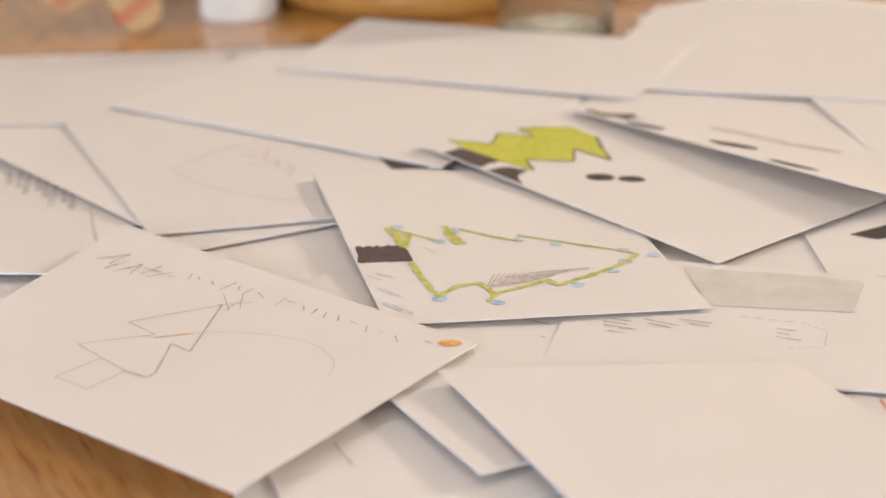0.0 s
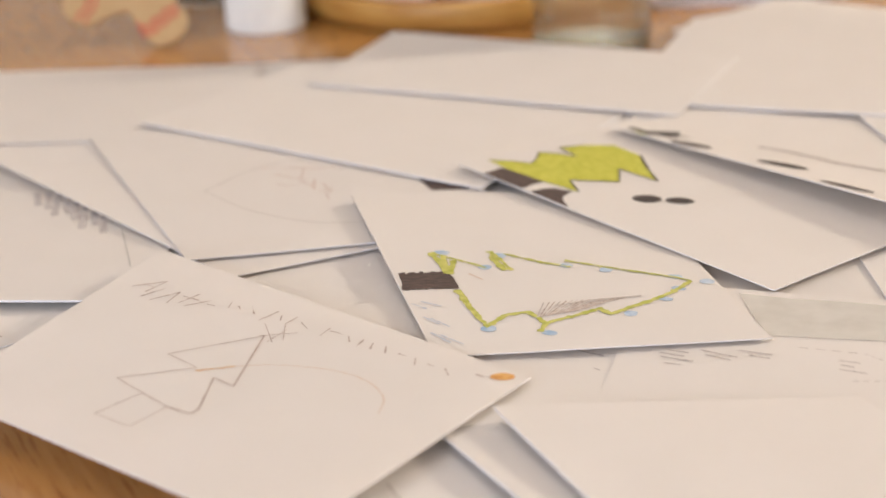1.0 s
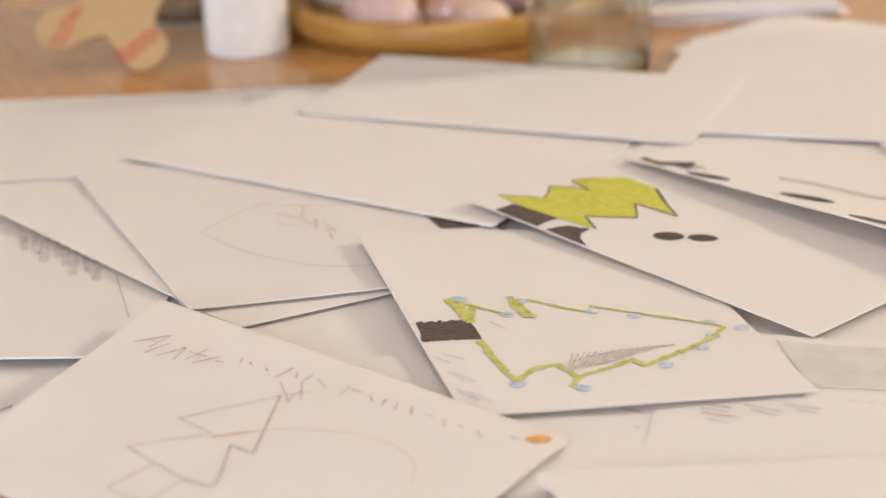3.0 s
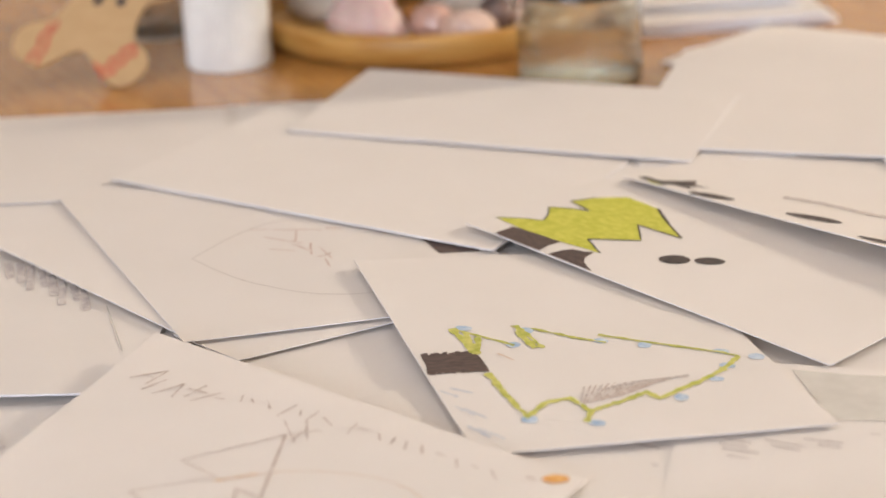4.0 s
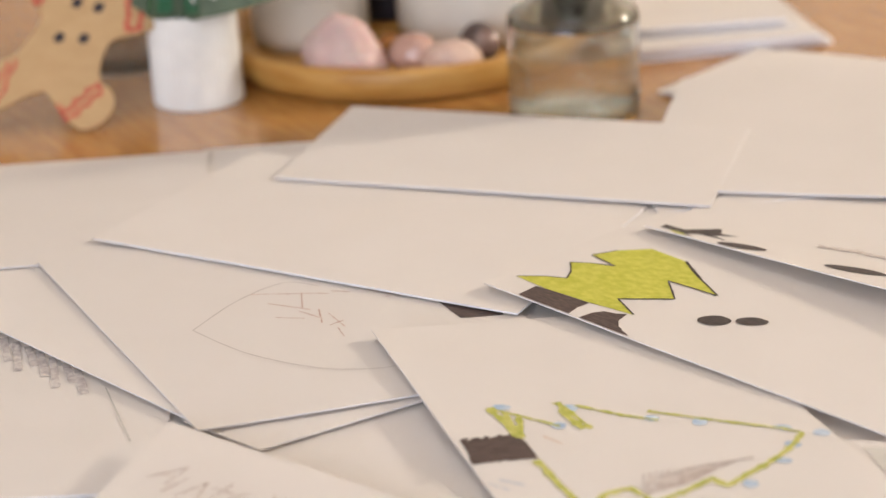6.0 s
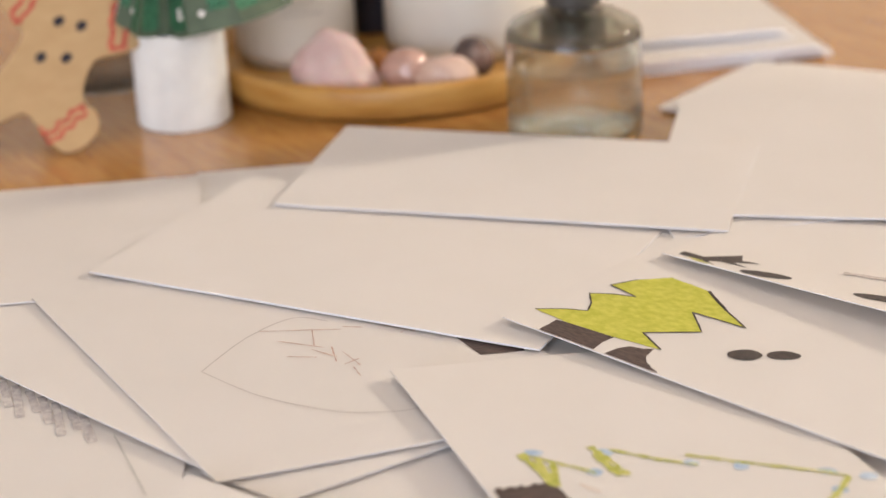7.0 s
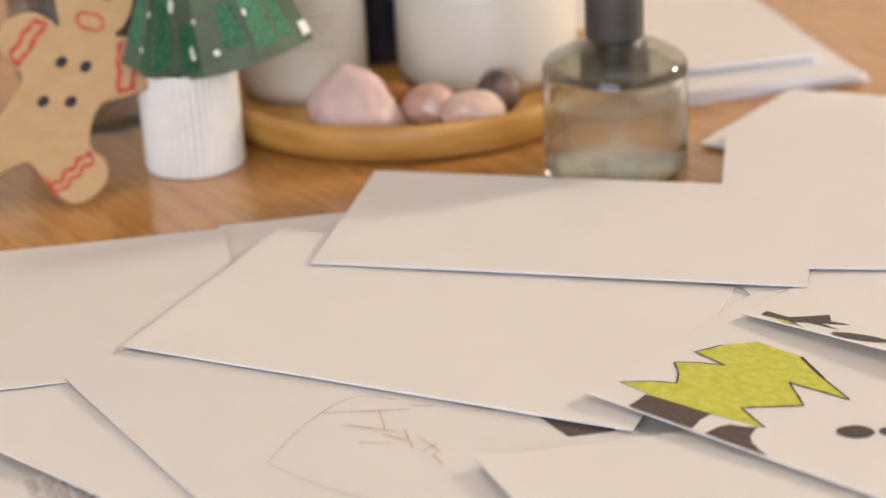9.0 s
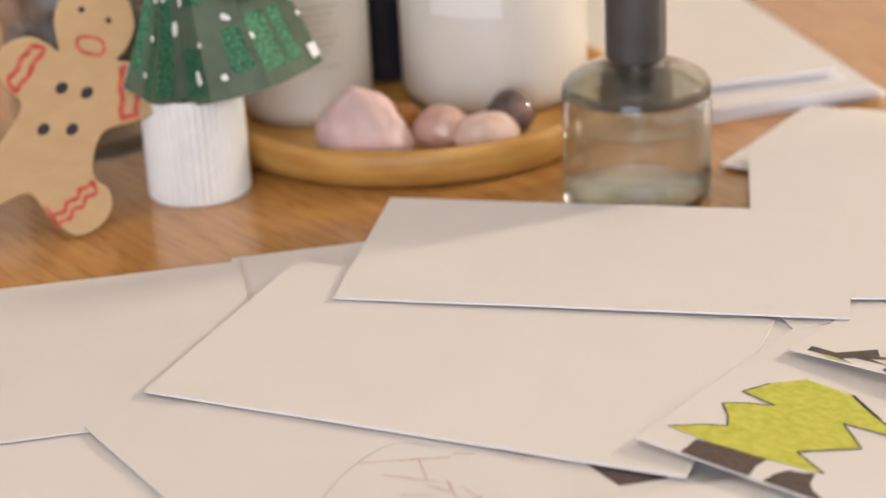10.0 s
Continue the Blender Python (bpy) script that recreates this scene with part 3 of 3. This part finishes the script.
# pencil tree card in front
fir = Sheet(-0.047, -0.4111, -33, 0.2065, 0.1474, (0.0135, 0.014, 0.009, 0.0145), seed=29, skew=-0.13, shift=0.0063, cut=0.022).build("drawing", "white card with a pencil fir tree and orange dot", "drawing", LOOSE)
fir.stroke("pencil_line", pencil, [(78.6, 23.4), (79, 45.7), (61.3, 48.5), (78.3, 73.3), (60.2, 75), (77, 110.3)], 0.42)
fir.stroke("pencil_line", pencil, [(77, 110.3), (101.4, 70.5), (90, 71.2), (106.1, 48.9), (106.7, 44.2), (95.5, 43.3)], 0.7)
fir.stroke("pencil_line", pencil, [(79, 45.7), (95.5, 43.3), (97, 24), (78.6, 23.4)], 0.42)
for ax, ay, bx, by in ((68.5, 119, 83.5, 108), (75, 124, 86, 111.6), (75.5, 109, 85, 120.6), (82, 107, 79.6, 120)):
    fir.stroke("pencil_line", pencil, [(ax, ay), (bx, by)], 0.38)
fir.stroke("orange_line", orange_ink, [(80, 71), (89, 83)], 0.7, rough=0.6)
fir.stroke("orange_line", pale_orange, [tuple(p) for p in spline([(89, 83), (100, 93.5), (119, 103), (135.5, 105), (151, 98.6), (159.5, 86.4)], 6, False)], 0.34)
fir.oval("orange_dot", orange_ink, 173, 140.5, 4.6, 3.4, 40)
for ax, ay, bx, by in ((-4, 112, 4, 125), (4, 125, 5, 111), (-2, 117, 5, 117), (9, 119, 7, 107), (13, 107, 17, 120), (17, 120, 21, 109), (25, 124, 25, 112), (21, 118, 30, 119), (29, 111, 34, 122), (35, 118, 39, 119), (42, 126, 45, 121), (47, 125, 50, 123), (52, 128, 58, 123), (64, 131, 64, 120), (68, 129, 71, 125), (74, 132, 75, 124), (79, 129, 85, 126), (92, 132, 94, 124), (94, 130, 100, 131), (103, 131, 107, 127), (110, 132, 112, 126), (115, 132, 118, 127), (121, 133, 125, 128), (129, 131, 133, 131), (137, 132, 141, 127), (144, 131, 147, 131), (152, 132, 157, 128), (164, 135.5, 168, 135.5)):
    fir.stroke("writing_bar", pencil, [(ax, ay), (bx, by)], 0.55, rough=0.6)

# stack of envelopes at the back
rng = random.Random(5)
for k in range(9):
    back = 0.0 if k < 5 else 0.013
    z = 0.0016 + 0.00165 * k
    Sheet(0.218 - back * 0.9 + rng.uniform(-0.003, 0.003) - 0.002 * k, 0.205 + back * 1.6 + rng.uniform(-0.002, 0.002), 10.8 + rng.uniform(-2, 2), 0.128, 0.22,
          (z, z, z, z), 0.0, seed=40 + k).build("envelope", "blank white envelope in a neat stack at the back", "envelope", "stack of envelopes", thick=0.0015)


# ---- gingerbread cut-out ----
def gingerbread():
    """A thin board figure leaning back on the glass, with marker lines and dots on its face."""
    outline = [(18, 129.6), (30.4, 122.4), (35, 105), (30, 92.3), (24, 86), (32, 84), (39.5, 77), (43.5, 64), (38.5, 57.5), (31, 54.5), (23, 53), (13, 50), (6.8, 37), (7, 27), (12.4, 21.5), (13.4, 13), (7.2, 4), (-2.9, 0), (-10, 3), (-17.8, 12.6), (-23.6, 22), (-28, 23.6), (-40, 19.5), (-50, 15), (-58, 16.8), (-66.5, 23.9), (-66, 34.6), (-58, 41.5), (-46, 44), (-37, 49.8), (-26, 64), (-25, 71), (-30, 76.9), (-35.3, 87.6), (-30.6, 98.5), (-17.8, 102.6), (-8.6, 98), (-3.6, 94), (-4, 110.6), (3.5, 124.5)]
    pts = spline(outline, 5)
    thick = 0.0028
    bm = bmesh.new()
    front = [bm.verts.new((p[0] / 1000, p[1] / 1000, 0)) for p in pts]
    n = len(front)
    bmesh.ops.triangle_fill(bm, edges=[bm.edges.new((front[i], front[(i + 1) % n])) for i in range(n)], use_beauty=True)
    faces = bm.faces[:]
    rear = {v: bm.verts.new(v.co - Vector((0, 0, thick))) for v in front}
    for f in faces:
        bm.faces.new([rear[v] for v in reversed(f.verts)])
    for i in range(n):
        p, q = front[i], front[(i + 1) % n]
        bm.faces.new((p, rear[p], rear[q], q))
    thing = tagged(new("gingerbread_cutout"), "brown cardboard gingerbread cut-out with red marker icing", "decoration")
    yaw, lean = radians(6), radians(33)
    u = Vector((math.cos(yaw), math.sin(yaw), 0))
    v = Vector((-math.sin(yaw), math.cos(yaw), 0)) * math.sin(lean) + Vector((0, 0, math.cos(lean)))
    m = Matrix((u, v, u.cross(v))).transposed().to_4x4()
    m.translation = (-0.090, 0.113, 0.0022)
    thing.matrix_world = m
    part("board", bm, board, thing)

    def ribbon(line, wide):
        line = [Vector(p) for p in line]
        verts, quads = [], []
        for k, p in enumerate(line):
            d = line[min(k + 1, len(line) - 1)] - line[max(k - 1, 0)]
            d = d.normalized() if d.length else Vector((1, 0))
            s = Vector((-d.y, d.x)) * wide * (0.6 + 0.28 * noise.noise(Vector((p.x * 0.7, p.y * 0.7, 2.2))))
            verts += [((p + s * q).x / 1000, (p + s * q).y / 1000, 0.0003) for q in (1, -1)]
            if k:
                quads.append((2 * k - 2, 2 * k - 1, 2 * k + 1, 2 * k))
        link_mesh("icing_line", verts, quads, red_ink, thing)

    def dot(name, cx, cy, rx, ry, turn=25):
        verts = []
        c, s = math.cos(radians(turn)), math.sin(radians(turn))
        for k in range(18):
            w = 2 * math.pi * k / 18
            x, y = rx * math.cos(w), ry * math.sin(w)
            verts.append(((cx + x * c - y * s) / 1000, (cy + x * s + y * c) / 1000, 0.0003))
        link_mesh(name, verts, [tuple(range(18))], dark_blue, thing)

    def wavy(p, q, wide, waves, high):
        p, q = Vector(p), Vector(q)
        d = q - p
        s = Vector((-d.y, d.x)).normalized()
        ribbon([p + d * (k / 24) + s * high * math.sin(waves * 2 * math.pi * k / 24) for k in range(25)], wide)

    for x, y in ((-4.2, 74.4), (7.8, 70.7), (-15.2, 54.5), (-1.4, 53)):
        dot("button", x, y, 3.4, 2.7, 40)
    dot("eye_dot", 9.8, 113.5, 1.7, 1.6)
    dot("eye_dot", 22.4, 106.6, 1.4, 1.7)
    ribbon(spline([(5.6, 95.5), (7, 99.2), (12, 99), (17.7, 96.5), (18.5, 92), (16.3, 89.4), (11, 90.5), (7.4, 92.4), (5.6, 95.5)], 5, False), 1.5)
    wavy((-15.5, 9), (5, 26), 1.9, 3, 1.0)
    wavy((-12.8, 5.5), (7, 21.5), 1.7, 3, 1.0)
    wavy((-18.3, 15.5), (-12.8, 5), 1.8, 1, 0.2)
    wavy((5, 26), (7, 21.5), 1.8, 1, 0.2)
    wavy((-29.8, 79.8), (-17, 97.3), 2.1, 2, 0.6)
    wavy((-25.7, 75), (-10.2, 96), 2.1, 2, 0.6)
    wavy((-30, 79.8), (-25.7, 74.4), 2.2, 1, 0.2)
    wavy((-17, 97.3), (-10, 96), 2.4, 1, 0.2)
    wavy((23.2, 55.5), (25.7, 81.6), 2.2, 2, 0.5)
    wavy((30.8, 57), (32.7, 81.7), 2.0, 2, 0.5)
    wavy((22.4, 55.8), (31.6, 57.2), 2.4, 1, 0.2)
    wavy((25, 81), (33, 82), 2.0, 1, 0.2)
    wavy((-44.2, 42), (-58, 17.6), 1.6, 2, 0.8)
    wavy((-40, 43), (-52.5, 16), 1.5, 2, 0.8)


gingerbread()


# ---- card tree in a white ribbed pot ----
def card_tree():
    thing = tagged(new("tree_decoration"), "green glitter card tree in a white ribbed pot", "decoration")
    thing.location = (-0.0366, 0.1675, 0)
    ribs = 44
    pot = part("pot", lathe([(0, 0.0), (0.0248, 0.0), (0.0257, 0.0005), (0.0260, 0.002), (0.0257, 0.0545), (0.0253, 0.0555), (0.0242, 0.0545), (0.0238, 0.01), (0, 0.009)], ribs * 6,
               lambda a, k: 1 + (0.044 * (abs(math.sin(a * ribs / 2)) - 0.6) if k in (2, 3, 4, 5) else 0)), white_card, thing, "white finely ribbed cardboard pot")
    part("stem", lathe([(0, 0.009), (0.005, 0.009), (0.004, 0.15), (0, 0.15)], 16), felt, thing)
    # a folded card cone: ridges with their directions and reach, valleys between them
    fins = ((-152, 0.0355, 0.006), (-122, 0.034, 0.001), (-72, 0.039, 0.0), (-42, 0.056, 0.0), (-14, 0.070, 0.0), (30, 0.058, 0.0), (78, 0.046, 0.0), (128, 0.034, 0.0), (176, 0.030, 0.002))
    folds = (0.90, 0.50, 0.95, 0.97, 0.60, 0.60, 0.60, 0.60, 0.80)
    z0, z1 = 0.0545, 0.165
    count = len(fins)

    def at(k, w, h, lift):
        """A point of fin k; w runs from -1 (valley) over 0 (ridge) to 1 (valley), h upwards."""
        deg, reach, up = fins[k]
        other, reach2, up2 = fins[(k + (1 if w > 0 else -1)) % count]
        half = ((other - deg + 180) % 360 - 180) / 2
        valley = folds[k if w > 0 else k - 1] * (reach + reach2) / 2
        f = abs(w)
        a0, a1 = radians(deg), radians(deg + half)
        p0 = Vector((math.cos(a0), math.sin(a0), 0)) * reach
        p1 = Vector((math.cos(a1), math.sin(a1), 0)) * valley
        p = p0.lerp(p1, f)
        r = p.length
        # the wide flaps are fuller, and a second tier spreads out above them
        full = min(1.0, max(0.0, r - 0.040) / 0.030)
        shrink = (1 - 0.93 * h) ** (1 - 0.4 * full) * (1 - 0.10 * math.sin(math.pi * h) * (1 - full)) * (1 + (0.5 * full if h > 0.45 else 0.0))
        out = p.normalized()
        return out * (r * shrink + lift) + Vector((0, 0, z0 + (z1 - z0) * h + (0.36 * max(0.0, r - 0.028) + up + (up2 - up) * f / 2) * (1 - h) + lift * 0.3))

    def flap(name, k, w0, w1, h0, h1, mat, parent, lift, nw=8, nh=10):
        verts, quads = [], []
        for i in range(nw + 1):
            for j in range(nh + 1):
                verts.append(at(k, w0 + (w1 - w0) * i / nw, h0 + (h1 - h0) * j / nh, lift))
        for i in range(nw):
            for j in range(nh):
                q = i * (nh + 1) + j
                quads.append((q, q + nh + 1, q + nh + 2, q + 1))
        return link_mesh(name, verts, quads, mat, parent)

    r2 = random.Random(17)
    for k in range(count):
        fin = flap("fin", k, -1, 1, 0, 1, felt, thing, 0.0)
        flap("fin_lining", k, -1, 1, 0, 0.98, felt, fin, -0.0009)
        for w0, w1, h0, h1 in {0: [(0.1, 0.8, 0.10, 0.70)], 1: [(-0.7, 0.0, 0.02, 0.80), (0.15, 0.7, 0.03, 0.55)], 2: [(-0.85, -0.1, 0.03, 0.24), (-0.6, 0.5, 0.42, 0.80)], 3: [(0.0, 0.9, 0.07, 0.34), (-0.9, -0.2, 0.10, 0.30)], 4: [(-0.95, -0.55, 0.07, 0.34), (-0.45, 0.3, 0.40, 0.62)], 5: [(-0.5, 0.5, 0.1, 0.6)]}.get(k, []):
            flap("glitter_patch", k, w0, w1, h0, h1, glitter, fin, 0.0005)
        if k in (0, 4):
            flap("snow_patch", k, -0.30, 0.05, 0.04, 0.11, white_paint, fin, 0.0009, 4, 4)
        for q in range(8):
            w, h = r2.uniform(-0.9, 0.9), r2.uniform(0.06, 0.75)
            c = at(k, w, h, 0.0010)
            du = (at(k, w + 0.02, h, 0.0010) - c).normalized()
            dv = (at(k, w, h + 0.02, 0.0010) - c).normalized()
            rx, ry = 0.0014 * r2.uniform(0.7, 1.3), 0.0015 * r2.choice((0.9, 1.0, 1.2, 2.6))
            ring = [c + du * rx * math.cos(2 * math.pi * i / 12) + dv * ry * math.sin(2 * math.pi * i / 12) for i in range(12)]
            top = c + du.cross(dv).normalized() * 0.0004
            link_mesh("snow_dot", ring + [top], [(i, (i + 1) % 12, 12) for i in range(12)], white_paint, fin)
    return thing


card_tree()


# ---- tray with candles and stones ----
def tray():
    thing = tagged(new("tray"), "round honey-coloured wooden tray with a raised rim", "tray")
    thing.location = (0.082, 0.258, 0)
    part("rim", lathe([(0.1062, 0.0), (0.1105, 0.0), (0.1145, 0.003), (0.1165, 0.009), (0.1167, 0.0168), (0.1150, 0.0200), (0.1115, 0.0203), (0.1090, 0.0185), (0.1075, 0.0095), (0.1062, 0.0068), (0.1062, 0.0)], 128), tray_wood, thing, smooth=True)
    part("base", lathe([(0, 0.0003), (0.1061, 0.0003), (0.1061, 0.0062), (0, 0.0062)], 96), tray_wood, thing)


tray()


def candle(x, y, r, h, label, lettered):
    thing = tagged(new("candle"), label, "candle")
    thing.location = (x, y, 0.0064)
    jar = part("jar", lathe([(0, 0.0), (r * 0.88, 0.0), (r * 0.89, 0.0022), (r * 0.94, 0.0030), (r * 0.985, 0.0065), (r, 0.012), (r, h - 0.001), (r - 0.001, h), (r - 0.003, h - 0.001), (r - 0.003, h - 0.018), (0, h - 0.018)], 96), candle_jar, thing, smooth=True)
    part("wick", lathe([(0, h - 0.018), (0.0009, h - 0.018), (0.0009, h - 0.008), (0, h - 0.008)], 10), cap_mat, thing)

    def wrap(name, a0, a1, z0, z1, mat, parent, lift):
        n = 14
        verts, faces = [], []
        for k in range(n + 1):
            a = radians(a0 + (a1 - a0) * k / n)
            for z in (z0, z1):
                verts.append(((r + lift) * math.cos(a), (r + lift) * math.sin(a), z))
            if k:
                faces.append((2 * k - 2, 2 * k, 2 * k + 1, 2 * k - 1))
        return link_mesh(name, verts, faces, mat, parent, True)

    if lettered:
        for k in range(9):
            wrap("print_bar", -98, -58 - 5 * ((k * 7) % 4), 0.034 + 0.0042 * k, 0.0352 + 0.0042 * k, print_pale, jar, 0.0003)
    else:
        wrap("label", -135, -90, 0.058, 0.085, label_mat, jar, 0.0003)
    return thing


candle(0.0215, 0.266, 0.037, 0.09, "cream candle jar with fine unreadable printed lines", True)
candle(0.1285, 0.2735, 0.0525, 0.11, "wide cream candle jar with a white label", False)


def navy_jar():
    thing = tagged(new("vase"), "slim dark navy glazed vase behind the candles", "vase")
    thing.location = (0.0665, 0.318, 0.0064)
    part("body", lathe([(0, 0), (0.0165, 0), (0.0178, 0.002), (0.018, 0.09), (0.015, 0.10), (0.011, 0.112), (0.012, 0.125), (0.0105, 0.125), (0.0095, 0.11), (0, 0.10)], 48), navy, thing, smooth=True)


navy_jar()


def stone(name, x, y, z, size, mat, label, seed, facet=0.0, bump=0.12, turn=0):
    bm = bmesh.new()
    bmesh.ops.create_icosphere(bm, subdivisions=4, radius=1)
    for v in bm.verts:
        p = v.co.copy()
        k = 1 + bump * noise.noise(p * 1.3 + Vector((seed, 0, 0))) + 0.4 * bump * noise.noise(p * 3.1 + Vector((0, seed, 0)))
        if facet:
            c = noise.cell_vector(p * 1.7 + Vector((seed, seed, 0)))
            k += facet * (noise.noise(p * 2.2 + c * 0.15 + Vector((seed * 2, 1, 0))))
        v.co = Vector((p.x * size[0], p.y * size[1], p.z * size[2])) * k
    low = min(v.co.z for v in bm.verts)
    ob = part(name, bm, mat, None, smooth=True)
    ob.matrix_world = pose(x, y, z - low, 0, 0, turn)
    return tagged(ob, label, "stone", "stones on the tray")


def quartz_chunk():
    """A rough lump with a high shoulder on one side and a lower lobe on the other."""
    bm = bmesh.new()
    bmesh.ops.create_icosphere(bm, subdivisions=5, radius=1)
    for v in bm.verts:
        p = v.co.copy()
        d = noise.voronoi(p * 1.5 + Vector((4.2, 1.1, 0.3)))[0]
        p.x = math.copysign(abs(p.x) ** 0.82, p.x)
        k = 0.97 + 0.07 * (d[1] - d[0]) + 0.07 * noise.noise(p * 1.6 + Vector((3, 1, 0))) + 0.02 * noise.noise(p * 9)
        peak = 1 + 0.36 * math.exp(-((p.x + 0.10) ** 2 + p.y ** 2) / 0.75) * max(p.z, 0)
        lobe = 1 + 0.30 * math.exp(-((p.x - 0.8) ** 2 + (p.z + 0.3) ** 2) / 0.15)
        v.co = Vector((p.x * 0.0238 * lobe, p.y * 0.016, p.z * 0.0200 * peak)) * k
        v.co.z = max(v.co.z, -0.0125)
    low = min(v.co.z for v in bm.verts)
    ob = part("stone", bm, quartz, None, smooth=True)
    ob.matrix_world = pose(0.0478, 0.1765, 0.0064 - low)
    return tagged(ob, "rough pale rose quartz chunk on a wooden tray", "stone", "stones on the tray")


quartz_chunk()
stone("stone", 0.0900, 0.181, 0.0063, (0.0145, 0.013, 0.0125), pebble_a, "polished pink tumbled stone on a wooden tray", 2.0)
stone("stone", 0.1128, 0.1705, 0.0063, (0.0178, 0.013, 0.0112), pebble_b, "polished pale peach tumbled stone on a wooden tray", 5.0, turn=8)
stone("stone", 0.1280, 0.196, 0.0063, (0.0125, 0.014, 0.0125), pebble_c, "polished dark brown stone on a wooden tray", 8.0)
stone("stone", 0.0735, 0.222, 0.0063, (0.008, 0.008, 0.007), amber, "small amber stone on a wooden tray", 4.0)


# ---- glass bottle ----
def bottle():
    thing = tagged(new("bottle"), "clear glass diffuser bottle with a dark cap", "bottle")
    thing.location = (0.1815, 0.1145, 0)
    r = 0.0365
    h = 0.0045
    part("glass_body", lathe([(0, 0.0004), (r - 0.004, 0.0003), (r - 0.002, 0.0), (r - 0.0006, 0.0006), (r, 0.002), (r, 0.004), (r, h + 0.0495), (r, h + 0.0506), (r - 0.0004, h + 0.051), (r - 0.0022, h + 0.051), (r - 0.0026, h + 0.0506), (r - 0.0026, h + 0.0495), (r - 0.0024, 0.0070), (r - 0.0026, 0.0052), (r - 0.004, 0.0040), (r - 0.008, 0.0037), (0, 0.0036)], 96), glass, thing, smooth=True)
    # shoulder as its own part, so the tint can darken only there
    part("shoulder", lathe([(r, h + 0.0511), (r - 0.0008, h + 0.0545), (r - 0.0030, h + 0.0575), (r - 0.010, h + 0.0612), (0.0165, h + 0.0650), (0.0135, h + 0.0662), (0.0130, h + 0.074), (0.0110, h + 0.074), (0.0110, h + 0.0625), (0.0160, h + 0.0605), (r - 0.011, h + 0.0560), (r - 0.0060, h + 0.0535), (r - 0.0036, h + 0.0511), (r, h + 0.0511)], 96), refraction_tint, thing, "thick glass shoulder with its dark refraction put into the tint", True)
    part("liquid", lathe([(0, 0.0035), (r - 0.0041, 0.0039), (r - 0.0022, 0.0052), (r - 0.0022, 0.0070), (r - 0.0022, h + 0.0350), (r - 0.0022, h + 0.0360), (r - 0.0034, h + 0.0348), (r - 0.006, h + 0.0342), (0, h + 0.0340)], 96), liquid, thing, smooth=True)
    part("neck_ring", lathe([(0.0105, h + 0.049), (0.0165, h + 0.049), (0.0172, h + 0.0505), (0.0172, h + 0.0575), (0.0150, h + 0.0610), (0.0105, h + 0.0615), (0.0105, h + 0.049)], 64), smoky, thing, "grey inner stopper ring", True)
    part("cap", lathe([(0, h + 0.0675), (0.0140, h + 0.0675), (0.0146, h + 0.0682), (0.0146, h + 0.108), (0.0140, h + 0.1095), (0, h + 0.1095)], 64), cap_mat, thing, "dark matte cap")


bottle()


# ---- glass tumbler behind the cut-out ----
def tumbler():
    thing = tagged(new("tumbler"), "clear glass tumbler with dark grey filling", "glass")
    thing.location = (-0.098, 0.262, 0)
    part("glass_wall", lathe([(0, 0.0), (0.040, 0.0), (0.0425, 0.0015), (0.044, 0.006), (0.046, 0.105), (0.0448, 0.1065), (0.0436, 0.105), (0.0415, 0.010), (0, 0.008)], 72), thin_glass, thing, smooth=True)
    bm = lathe([(0, 0.052), (0.0425, 0.052), (0.0432, 0.056), (0.0432, 0.098), (0.040, 0.101), (0, 0.102)], 64)
    for v in bm.verts:
        v.co *= 1 - 0.02 * abs(noise.noise(v.co * 90))
    part("filling", bm, smoky, thing, "dark grey glittering filling", True)


tumbler()
